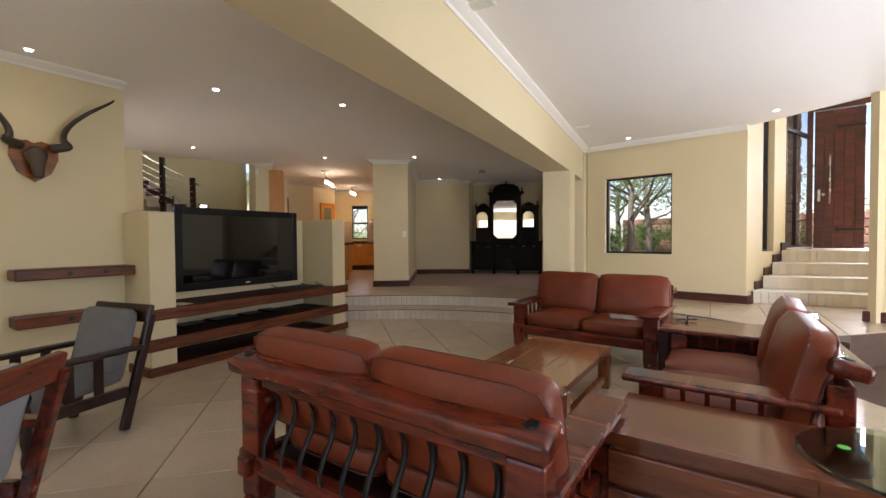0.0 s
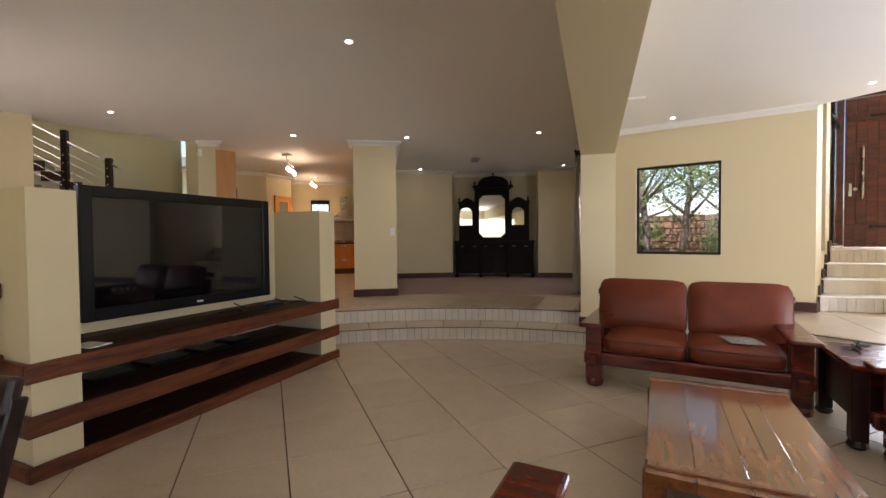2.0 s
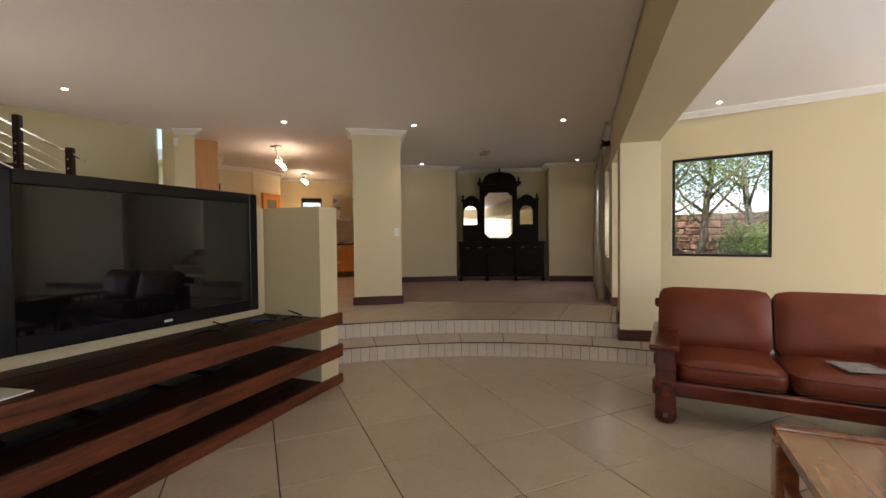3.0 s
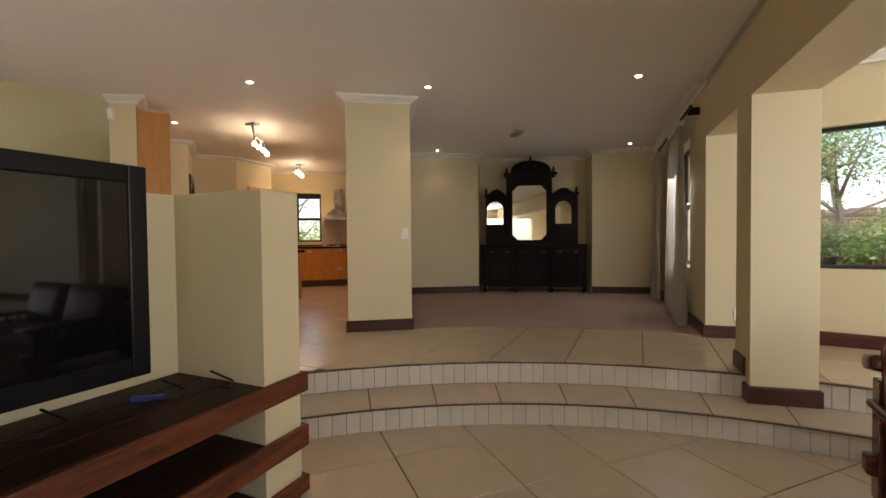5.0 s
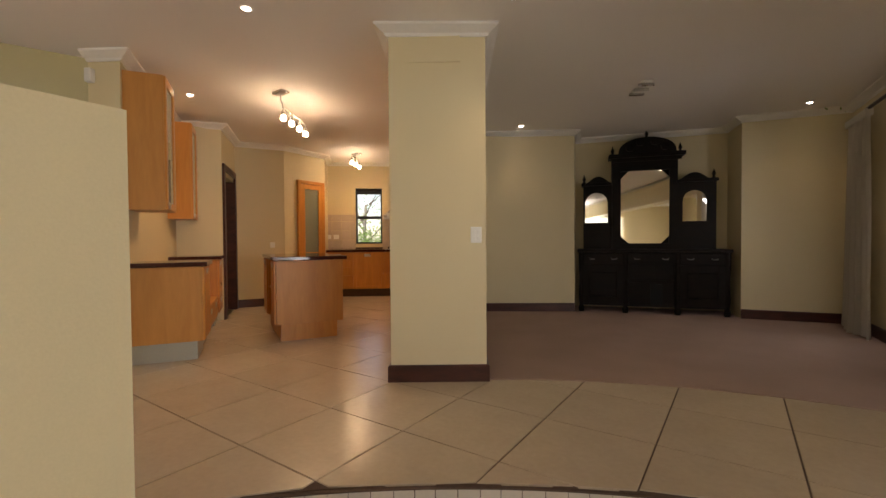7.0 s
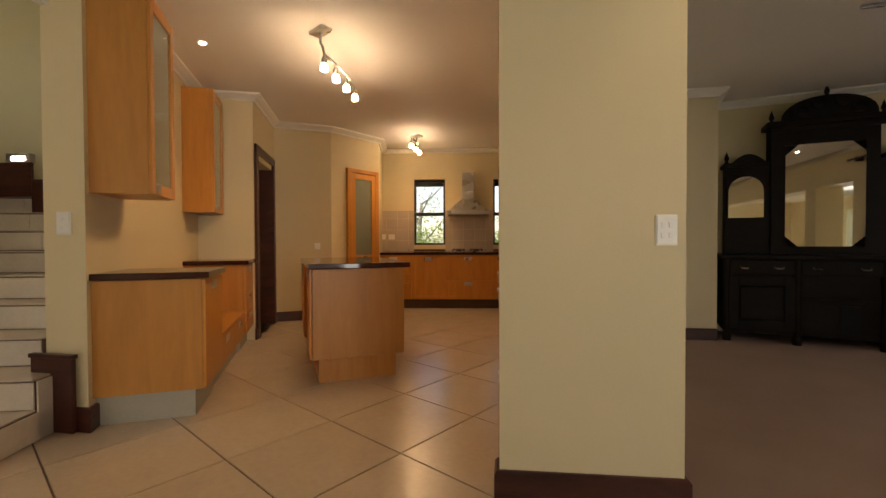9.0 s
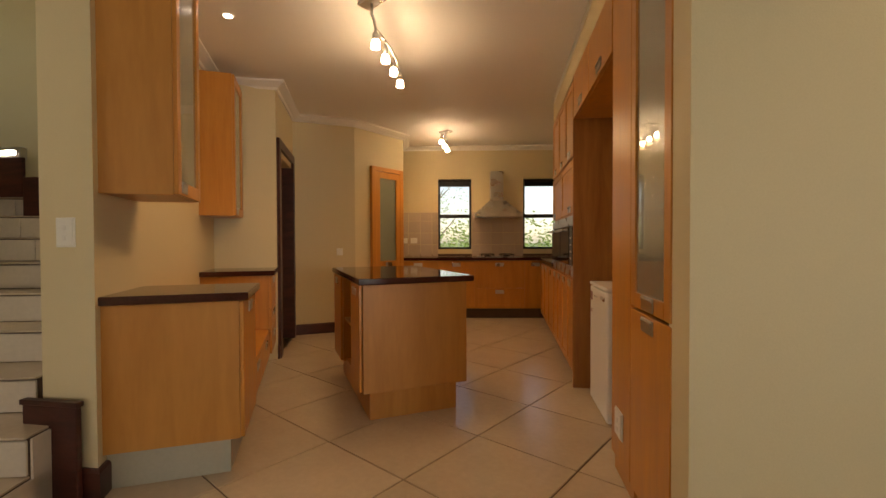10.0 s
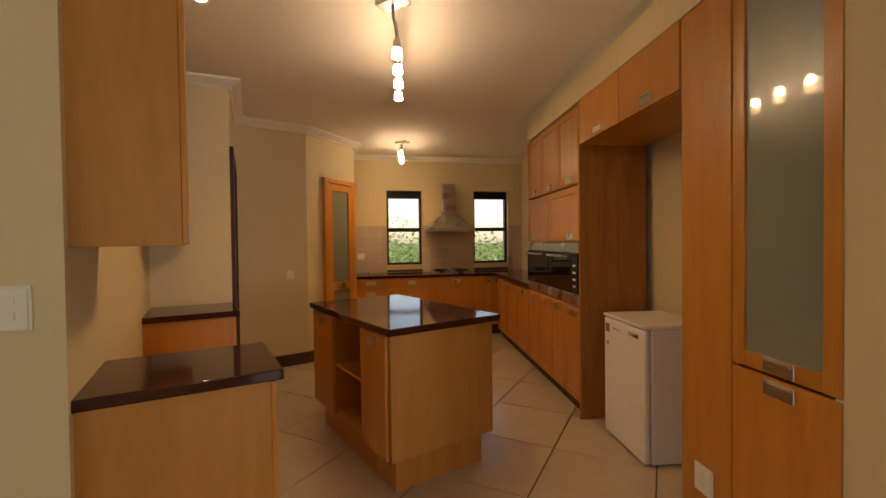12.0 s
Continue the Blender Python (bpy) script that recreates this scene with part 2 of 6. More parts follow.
def lathe(profile, seg=20, arc=2 * math.pi):
    """A turned body about z from (radius, height) pairs, from the bottom up."""
    bm = bmesh.new()
    rings = []
    for r, z in profile:
        rings.append([bm.verts.new((r * math.cos(arc * k / seg), r * math.sin(arc * k / seg), z)) for k in range(seg)])
    for a, b in zip(rings, rings[1:]):
        for k in range(seg):
            bm.faces.new((a[k], a[(k + 1) % seg], b[(k + 1) % seg], b[k]))
    bm.faces.new(rings[0][::-1]), bm.faces.new(rings[-1])
    return bm


def tube(points, radius, seg=8, taper=None, closed=False):
    """A round rod along points; taper gives a factor for the radius from 0 to 1 along it."""
    pts = [Vector(p) for p in points]
    bm, rings, n = bmesh.new(), [], len(pts)
    up = Vector((0, 0, 1))
    for i, p in enumerate(pts):
        a, b = pts[i - 1] if i or closed else p, pts[(i + 1) % n] if i < n - 1 or closed else p
        d = (b - a).normalized()
        side = d.cross(up if abs(d.z) < 0.95 else Vector((1, 0, 0))).normalized()
        if rings and side.dot(last) < 0 and abs(side.dot(last)) > 0.5:
            side = -side
        last = side
        top = side.cross(d).normalized()
        r = radius * (taper(i / max(n - 1, 1)) if taper else 1)
        rings.append([bm.verts.new(p + r * (math.cos(2 * math.pi * k / seg) * side + math.sin(2 * math.pi * k / seg) * top)) for k in range(seg)])
    pairs = list(zip(rings, rings[1:])) + ([(rings[-1], rings[0])] if closed else [])
    for a, b in pairs:
        for k in range(seg):
            bm.faces.new((a[k], a[(k + 1) % seg], b[(k + 1) % seg], b[k]))
    if not closed:
        bm.faces.new(rings[0][::-1]), bm.faces.new(rings[-1])
    bmesh.ops.recalc_face_normals(bm, faces=bm.faces)
    return bm


def strip(path, profile, closed=False):
    """A moulding along a plan path; profile gives (distance to the left of the path, height) round its outline."""
    pts, bm, rings = [Vector(p) for p in path], bmesh.new(), []
    n = len(pts)
    for i, p in enumerate(pts):
        ds = []
        if i or closed:
            ds.append((p - pts[i - 1]).normalized())
        if i < n - 1 or closed:
            ds.append((pts[(i + 1) % n] - p).normalized())
        ns = [Vector((-d.y, d.x)) for d in ds]
        m = sum(ns, Vector((0, 0))).normalized()
        m = m / max(m.dot(ns[0]), 0.3)
        rings.append([bm.verts.new((p.x + m.x * o, p.y + m.y * o, z)) for o, z in profile])
    pairs = list(zip(rings, rings[1:])) + ([(rings[-1], rings[0])] if closed else [])
    k = len(profile)
    for a, b in pairs:
        for j in range(k):
            bm.faces.new((a[j], b[j], b[(j + 1) % k], a[(j + 1) % k]))
    if not closed:
        bm.faces.new(rings[0]), bm.faces.new(rings[-1][::-1])
    bmesh.ops.recalc_face_normals(bm, faces=bm.faces)
    return bm


def part(name, bm, mat, parent=None, label="", smooth=False):
    me = bpy.data.meshes.new(name)
    bm.to_mesh(me)
    bm.free()
    me.materials.append(mat)
    if smooth:
        for f in me.polygons:
            f.use_smooth = True
    ob = new(name, me)
    ob.parent = parent
    if label:
        ob["label"] = label
    return ob


def thing(name, m, label, category, group=""):
    ob = new(name)
    ob.empty_display_size = 0.2
    ob.matrix_world = m
    return tagged(ob, label, category, group)


def structure(name, bm, mat, label="", category="", smooth=False):
    return tagged(part(name, bm, mat, None, "", smooth), label, category or name.split("_")[0], "", "structure")


def wall_mesh(p, q, thick, z0, z1, openings=()):
    """A wall from p to q that is thick to the left of that line; openings: (from, to, sill, head) along it."""
    p, q = Vector(p), Vector(q)
    d = (q - p).normalized()
    length, nrm = (q - p).length, Vector((-d.y, d.x)) * thick
    cuts = sorted({0.0, length, *[c for o in openings for c in o[:2]]})
    bms = []
    for a, b in zip(cuts, cuts[1:]):
        spans = [(z0, z1)]
        for s0, s1, lo, hi in openings:
            if s0 <= a + 1e-6 and s1 >= b - 1e-6:
                spans = [(z0, lo), (hi, z1)]
        for lo, hi in spans:
            if hi - lo > 1e-4:
                c = [p + d * a, p + d * b, p + d * b + nrm, p + d * a + nrm]
                bms.append(prism([tuple(v) for v in (c if thick > 0 else c[::-1])], lo, hi))
    return join(*bms)


# ---- plan ----
U, CEIL = 0.365, 3.10  # upper floor and ceiling
PIT = Vector((-1.85, 2.35))  # middle of the round steps
R1, R2 = 4.425, 4.87  # lower and upper riser
CARPET_C, CARPET_R = Vector((-2.593, 4.0)), 4.535


def arc(c, r, a0, a1, n):
    return [(c.x + r * math.cos(radians(a0 + (a1 - a0) * i / n)), c.y + r * math.sin(radians(a0 + (a1 - a0) * i / n))) for i in range(n + 1)]


def beam_x(y):
    """West face of the wall and beam between the two rooms."""
    return -1.213 - 0.1255 * y


ALC_L, ALC_R = (-5.924, 11.126), (-3.868, 11.822)
DIN_L, DIN_R = (-7.215, 10.243), (beam_x(12.1), 12.12)
PIL_L, PIL_R = (-5.948, 7.127), (-5.355, 7.579)
KD = Vector((-0.57, 0.822)).normalized()  # along the kitchen's tall units
COL_L, COL_R = (-8.322, 5.88), (-8.083, 6.04)
LW = Vector((-0.853, 0.522))  # along the kitchen's other wall
STUB_A, STUB_B = (-10.05, 7.15), (-9.72, 7.70)
NOOK, PAN_A, PAN_B = (-10.62, 8.36), (-10.29, 9.05), (-10.375, 9.98)
KB_A, KB_B = (-11.034, 10.406), (-8.147, 12.95)

# ---- floors ----
floor_low = structure("floor_1", box(-6.9, -3.7, -0.3, 4.7, 7.6, -0.006), GROUT, "sunken living room floor of large beige tiles", "floor")
U1 = 0.175
PLATFORM = [(1.56, 6.4), (2.35, 7.3), (4.7, 7.3), (4.7, 13.6), (-12.6, 13.6), (-12.6, 1.5), (-6.6, 1.5)]
floor_up = structure("floor_2", prism((arc(PIT, R2 + 0.006, 170, 47, 60) + PLATFORM)[::-1], -0.25, U - 0.006), GROUT, "raised kitchen and dining floor of beige tiles", "floor")
step_low = structure("step_1", prism((arc(PIT, R1 + 0.006, 170, 47, 60) + arc(PIT, R2 + 0.1, 47, 170, 60))[::-1], -0.25, U1 - 0.006), GROUT, "curved lower step clad in beige tiles", "step")
carpet = structure("carpet", prism((arc(CARPET_C, CARPET_R, 129, 82, 30) + [(-2.0, 8.6), (-2.3, 12.4), (-3.6, 12.6), (-6.2, 11.9), (-7.16, 10.1)])[::-1], U - 0.1, U + 0.004), CARPET, "brown short-pile carpet laid to a curved edge", "carpet")

# ---- walls ----
T = 0.25
bx = beam_x
structure("beam", prism([(bx(-3.6), -3.6), (bx(-3.6) + 0.43, -3.6), (bx(8.50) + 0.43, 8.50), (bx(8.50), 8.50)], 2.49, CEIL + 0.05), PAINT, "deep cream ceiling beam between the two rooms", "beam")
structure("column_1", prism([(bx(7.10), 7.10), (bx(7.10) + 0.43, 7.19), (bx(7.45) + 0.43, 7.56), (bx(7.45), 7.45)], 0.0, 2.49), PAINT, "square cream column under the beam", "column")
structure("wall_dining_east", join(
    prism([(bx(8.50), 8.50), (bx(8.50) + 0.43, 8.56), (bx(8.50) + 0.43, 8.92), (bx(8.92), 8.92)], 0, CEIL + 0.05),
    wall_mesh((bx(12.5), 12.5), (bx(8.92), 8.92), 0.3, 0, CEIL + 0.05, [(2.02, 3.22, 1.05, 2.65)])), PAINT, "cream wall with a window behind curtains", "wall")
WW_A, WW_B = (0.685, 8.30), (-1.83, 8.721)
ww = (Vector(WW_B) - Vector(WW_A)).length
structure("wall_window", wall_mesh(WW_B, WW_A, T, 0, CEIL + 0.05, [(0.345, 1.50, 1.107, 2.49)]), PAINT, "cream wall with one square window", "wall")
HL_A, HL_B, HL_C = (0.685, 8.305), (1.27, 9.95), (1.70, 11.08)
structure("wall_hall", wall_mesh(HL_A, HL_B, T, 0, 4.5, [(0.64, 1.17, 1.15, 3.5)]), PAINT, "splayed cream hall wall with a narrow slit window", "wall")
structure("wall_hall_east", join(wall_mesh((3.3, 11.8), (3.0, 8.0), T, 0, 4.5), wall_mesh((4.8, 6.75), (1.87, 7.42), -T, 0, CEIL + 0.05), wall_mesh((1.87, 7.42), (3.2, 8.4), -0.1, 0, 4.5)), PAINT, "plain cream wall beside the entrance steps", "wall")
structure("wall_hall_head", join(wall_mesh((0.55, 8.46), (1.95, 7.50), 0.1, CEIL + 0.21, 4.5), wall_mesh((1.95, 7.50), (3.5, 7.56), 0.1, CEIL + 0.21, 4.5)), PAINT, "cream wall above the entrance opening", "wall")
structure("wall_east", wall_mesh((4.6, -3.6), (4.6, 6.9), -T, -0.3, CEIL + 0.05, [(2.9, 9.3, 0.05, 2.6)]), PAINT, "plain cream wall with wide glazed doors", "wall")
structure("wall_south", wall_mesh((-4.9, -3.6), (4.6, -3.6), -T, -0.3, CEIL + 0.05, [(1.2, 6.2, 0.05, 2.55)]), PAINT, "plain cream wall with wide glazed doors", "wall")
structure("wall_trophy", wall_mesh((-4.93, -3.6), (-4.93, 2.19), T, -0.3, CEIL + 0.05), PAINT, "cream wall with a mounted horn trophy", "wall")
structure("wall_stair_south", join(wall_mesh((-5.0, 2.1), (-9.6, 2.1), T, -0.1, 5.8, [(0.5, 3.3, 0.5, 2.4)]), wall_mesh((-9.06, 3.9), (-9.5, 2.1), 0.3, 0, CEIL)), PAINT, "cream wall beside the stairwell", "wall")
structure("wall_stair_west", strip(arc(Vector((-8.2, 5.0)), 3.3, 250, 140, 24), [(0, 0), (0, 5.8), (-T, 5.8), (-T, 0)]), PAINT_STAIR, "tall curved wall behind the staircase", "wall", smooth=True)
PL, PR = Vector(PIL_L), Vector(PIL_R)
structure("pillar", join(prism([tuple(PL), tuple(PR), tuple(PR + KD * 0.16), tuple(PL + KD * 0.16)], 0, CEIL + 0.02),
    wall_mesh(tuple(PR + KD * 0.1), tuple(PR + KD * 6.3), 0.15, 0, CEIL + 0.05)), PAINT, "cream pillar and wall between kitchen and dining room", "pillar")
A_L, A_R = Vector(ALC_L), Vector(ALC_R)
an = Vector((-(A_R - A_L).y, (A_R - A_L).x)).normalized()
structure("wall_dining_north", join(
    wall_mesh(DIN_L, ALC_L, T, 0, CEIL + 0.05), wall_mesh(tuple(A_L - Vector((0.02, 0))), tuple(A_L + an * 0.62), 0.1, 0, CEIL + 0.05),
    wall_mesh(tuple(A_L + an * 0.60), tuple(A_R + an * 0.60), T, 0, CEIL + 0.05), wall_mesh(tuple(A_R + an * 0.62), tuple(A_R), 0.1, 0, CEIL + 0.05),
    wall_mesh(ALC_R, DIN_R, T, 0, CEIL + 0.05)), PAINT, "cream dining wall with a shallow alcove", "wall")
CR = Vector(COL_R)
LEFT_END = CR + LW * 2.32
structure("wall_kitchen_west", join(prism([COL_L, COL_R, tuple(LEFT_END), tuple(LEFT_END + Vector((-0.2, -0.34)))], 0, 5.8),
    prism([tuple(LEFT_END - LW * 0.06), STUB_B, (STUB_B[0] - 0.13, STUB_B[1] + 0.09), tuple(LEFT_END + LW * 0.12)], 0, CEIL + 0.05)), PAINT, "cream kitchen wall ending in a column by the stairs", "wall")
DW = (Vector(NOOK) - Vector(STUB_B)).length
structure("wall_kitchen_door", join(wall_mesh(NOOK, STUB_B, -0.15, 0, CEIL + 0.05, [(0.10, DW - 0.10, U, 2.42)])), PAINT, "cream wall round a dark-framed doorway", "wall")
structure("wall_kitchen_nook", join(wall_mesh(NOOK, PAN_A, T, 0, CEIL + 0.05), wall_mesh(PAN_A, PAN_B, T, 0, CEIL + 0.05, [(0.28, 0.86, U, 2.52)]),
    wall_mesh(PAN_B, (-10.95, 10.50), T, 0, CEIL + 0.05)), PAINT, "cream wall with the pantry door", "wall")
structure("wall_pantry", join(wall_mesh((-10.78, 8.66), (-11.4, 8.9), -0.1, 0, CEIL), wall_mesh((-11.4, 8.8), (-11.4, 10.6), 0.1, 0, CEIL)), PAINT, "plain cream pantry wall", "wall")
structure("wall_kitchen_north", wall_mesh(KB_A, KB_B, T, 0, CEIL + 0.05, [(0.70, 1.255, 1.40, 2.565), (2.105, 2.69, 1.40, 2.565)]), PAINT, "cream kitchen wall with two windows", "wall")
structure("wall_passage", join(wall_mesh((-11.9, 7.9), (-10.3, 7.25), -0.1, 0, CEIL), wall_mesh((-11.9, 9.2), (-11.9, 7.5), 0.1, 0, CEIL)), PAINT, "plain cream wall of the passage", "wall")

EDGE = [(-8.46, 5.9), (-8.69, 5.17), (-8.94, 4.35), (-9.05, 3.88)]
structure("ceiling", prism([(-4.95, -3.7), (4.75, -3.7), (4.75, 6.9), (3.1, 7.5), (1.95, 7.52), (0.72, 8.40), (-1.75, 8.95), (-2.3, 12.6), (-5.0, 13.0), (-8.2, 13.5), (-11.7, 10.9), (-12.0, 7.3), (-10.3, 7.35)] + EDGE + [(-9.6, 3.0), (-9.6, 2.0), (-4.95, 2.0)], CEIL, CEIL + 0.22), WHITE, "flat white plaster ceiling", "ceiling")
# Unseen wall added above the slab to keep sun out of the stairwell.
structure("wall_stair_east", join(*[wall_mesh(a, b, 0.1, CEIL + 0.225, 5.8) for a, b in zip(EDGE, EDGE[1:])], wall_mesh(EDGE[-1], (-9.2, 2.1), 0.1, CEIL + 0.225, 5.8)), PAINT_STAIR, "added sun-blocking wall above the stairwell edge", "wall")
structure("ceiling_hall", box(0.3, 7.3, 4.4, 3.7, 12.2, 4.5), WHITE, "high white ceiling over the entrance", "ceiling")
structure("ceiling_stairs", box(-12.2, 1.8, 5.7, -7.8, 9.4, 5.8), WHITE, "white ceiling high above the stairs", "ceiling")

# ---- cornices and skirtings ----
CORN = [(0, CEIL), (0.095, CEIL), (0.095, CEIL - 0.018), (0.082, CEIL - 0.026), (0.06, CEIL - 0.04), (0.028, CEIL - 0.056), (0.018, CEIL - 0.075), (0, CEIL - 0.075)]


def cornice(path, closed=False):
    return structure("cornice", strip(path, CORN, closed), CORNICE, "white moulded plaster cornice", "cornice")


def skirting(path, z, h=0.13, closed=False):
    return structure("baseboard", strip(path, [(0, z), (0.022, z), (0.022, z + h - 0.012), (0.012, z + h), (0, z + h)], closed), SKIRT, "dark red-brown wooden skirting board", "skirting board")


pil_ring = [tuple(PL + KD * 0.5), tuple(PL), tuple(PR), tuple(PR + KD * 3.28), ALC_L, tuple(A_L + an * 0.6), tuple(A_R + an * 0.6), ALC_R, DIN_R, (bx(8.50), 8.50)]
cornice(pil_ring[::-1])
cornice([(bx(8.50), 8.50), (bx(-3.6), -3.6)])
cornice([(bx(-3.6) + 0.43, -3.6), (bx(8.7) + 0.43, 8.66), WW_A][::-1])
cornice([(-4.93, 2.19), (-4.93, -3.6)])
cornice([COL_L, COL_R, tuple(LEFT_END), STUB_B, NOOK, PAN_A, PAN_B, (-10.95, 10.50), KB_A, KB_B][::-1])
skirting([tuple(PL + KD * 0.1), tuple(PL), tuple(PR), tuple(PR + KD * 3.25), ALC_L][::-1], U)
skirting([ALC_R, DIN_R, (bx(8.50), 8.50), (bx(8.50) + 0.43, 8.56), (bx(8.50) + 0.43, 8.68), WW_A, (0.82, 8.58)][::-1], U)
skirting([(bx(7.45), 7.45), (bx(7.10), 7.10), (bx(7.10) + 0.43, 7.19), (bx(7.45) + 0.43, 7.56)][::-1], U1, 0.13)
skirting([(bx(7.45), 7.45), (bx(7.20), 7.20)][::-1], U, 0.13)
skirting([COL_L, COL_R, tuple(CR + LW * 0.08)][::-1], U, 0.14)
col_d = (Vector(COL_R) - Vector(COL_L)).normalized()
structure("baseboard", moved(join(box(-0.05, -0.05, U, 0.235, -0.023, U + 0.43, 0.005), box(-0.06, -0.056, U + 0.43, 0.245, -0.02, U + 0.455, 0.004)), pose(COL_L[0], COL_L[1], 0, 0, 0, math.degrees(math.atan2(col_d.y, col_d.x)))), SKIRT, "tall dark skirting block where the stairs begin", "skirting board")
skirting([STUB_B, (STUB_B[0] - 0.07, STUB_B[1] + 0.06)][::-1], U)
skirting([NOOK, PAN_A, tuple(Vector(PAN_A) + (Vector(PAN_B) - Vector(PAN_A)) * 0.2)][::-1], U)
skirting([(4.0, 6.93), (1.87, 7.42), (2.2, 7.7)], U)

# ---- television wall ----
TW = pose(-4.39, 2.19, 0, 0, 0, 3.3)  # x outwards, y along the wall
tv_wall = structure("wall_television", moved(join(box(-0.81, 0, 0, -0.66, 2.8, 1.705), box(-0.66, 0, 0, 0, 0.25, 1.705), box(-0.66, 2.54, 0, 0, 2.8, 1.705)), TW), PAINT, "half-height cream wall with a television niche", "wall")

# ---- tiles of the floors and steps ----


def clip(poly, nx, ny, c):
    """The part of a plan outline in which nx*x + ny*y <= c."""
    out = []
    for i, p in enumerate(poly):
        q = poly[(i + 1) % len(poly)]
        a, b = nx * p[0] + ny * p[1] - c, nx * q[0] + ny * q[1] - c
        if a <= 0:
            out.append(p)
        if (a < 0) != (b < 0):
            f = a / (a - b)
            out.append((p[0] + f * (q[0] - p[0]), p[1] + f * (q[1] - p[1])))
    return out


def slab(poly, z0, z1, edge=0.003):
    """A thin tile with its top edge eased, on an anticlockwise outline."""
    cx, cy = sum(p[0] for p in poly) / len(poly), sum(p[1] for p in poly) / len(poly)
    n, verts, faces = len(poly), [], []
    for z, k in ((z0, 0.0), (z1 - edge, 0.0), (z1, edge)):
        for x, y in poly:
            d = max(math.hypot(x - cx, y - cy), 0.01)
            verts.append((x - (x - cx) / d * k, y - (y - cy) / d * k, z))
    for r in (0, 1):
        for i in range(n):
            faces.append((r * n + i, r * n + (i + 1) % n, (r + 1) * n + (i + 1) % n, (r + 1) * n + i))
    faces.append(tuple(range(2 * n, 3 * n)))
    me = bpy.data.meshes.new("tile")
    me.from_pydata(verts, [], faces)
    return me


def lay(me, mat, parent, name="tile"):
    me.materials.append(mat)
    ob = new(name, me)
    ob.parent = parent
    return ob


def area(p):
    return abs(sum(p[i][0] * p[(i + 1) % len(p)][1] - p[(i + 1) % len(p)][0] * p[i][1] for i in range(len(p)))) / 2


def tile_floor(parent, origin, angle, pitch, gap, reach, z, keep):
    """Square tiles in a turned grid; keep(outline) gives the outline that is left of each, or None."""
    ca, sa = math.cos(radians(angle)), math.sin(radians(angle))
    h = (pitch - gap) / 2
    whole = None
    for i in range(reach[0], reach[1]):
        for j in range(reach[2], reach[3]):
            u, v = (i + 0.5) * pitch, (j + 0.5) * pitch
            c = (origin[0] + u * ca - v * sa, origin[1] + u * sa + v * ca)
            quad = [(c[0] + a * ca - b * sa, c[1] + a * sa + b * ca) for a, b in ((-h, -h), (h, -h), (h, h), (-h, h))]
            left = keep(quad)
            if left is None or len(left) < 3 or area(left) < 0.004:
                continue
            lay(slab(left, z - 0.012, z), TILE, parent)


def inside_pit(quad):
    c = Vector((sum(p[0] for p in quad) / 4, sum(p[1] for p in quad) / 4))
    if c.x < -5.3 or c.x > 4.9 or c.y < -4.0:
        return None
    if c.y < 2.3:
        quad = clip(clip(quad, -1, 0, 4.93), 0, -1, 3.6)
    quad = clip(quad, 1, 0, 4.6)
    if len(quad) < 3:
        return None
    if c.x > 1.2 and c.y > 5.6:
        return quad if c.y < 6.4 and c.x > 2.4 else None
    d = c - PIT
    if c.y > 3 and d.length > 3.6:
        d.normalize()
        quad = clip(quad, d.x, d.y, d.dot(PIT) + R1 - 0.004)
    return quad


def on_platform(quad):
    c = Vector((sum(p[0] for p in quad) / 4, sum(p[1] for p in quad) / 4))
    if c.x < -11 or c.x > 3.2 or c.y < 2.5 or (c.x < -7.9 and c.y < 5.2) or c.y > 12.6:
        return None
    if c.x > beam_x(c.y) + 0.9:  # beside the window wall
        if c.y > 8.6 + max(0, c.x - 0.6) * 0.3:
            return None
        if c.x > 0.9:
            return clip(clip(quad, 0.75, -0.66, 0.75 * 1.56 - 0.66 * 6.4), 0.93, -0.37, 9)
    elif c.y > 7.2 and c.x > -5.6:
        d = (c - CARPET_C).normalized()
        quad = clip(quad, d.x, d.y, d.dot(CARPET_C) + CARPET_R - 0.004)
        if len(quad) < 3:
            return None
    d = c - PIT
    if d.length < 5.6:
        if d.length < 4.2:
            return None
        d.normalize()
        quad = clip(quad, -d.x, -d.y, -(d.dot(PIT) + R2 + 0.004))
    return quad


tile_floor(floor_low, (-2.448, 3.925), -41.4, 0.610, 0.008, (-14, 14, -14, 12), 0.0, inside_pit)
tile_floor(floor_up, (-4.70, 7.175), 2.2, 0.620, 0.008, (-11, 13, -9, 10), U, on_platform)


def bent(r0, r1, a0, a1, n=2):
    return arc(PIT, r0, a1, a0, n)[::-1] + arc(PIT, r1, a1, a0, n)


# step treads and upright riser tiles
a = 168.0
while a > 48:
    step = math.degrees(0.50 / R1)
    lay(slab(bent(R1, R2 - 0.004, a - step + 0.10, a), U1 - 0.012, U1), TILE, step_low)
    a -= step
for radius, z0, z1, owner in ((R1, 0.0, U1 - 0.014, step_low), (R2, U1 + 0.001, U - 0.014, floor_up)):
    a, k = 162.0, 0
    while a > 52:
        step = math.degrees((0.098 + 0.006 * math.sin(k * 1.7)) / radius)
        lay(slab(bent(radius - 0.002, radius + 0.012, a - step + math.degrees(0.004 / radius), a, 1), z0, z1, 0.001), RISER, owner, "riser_tile")
        a -= step
        k += 1
    part("nosing", strip(arc(PIT, radius - 0.004, 164, 50, 60), [(0, z1), (0.0, z1 + 0.008), (-0.02, z1 + 0.008), (-0.02, z1)]), GROUT, owner, "dark edge strip")

# ---- windows ----


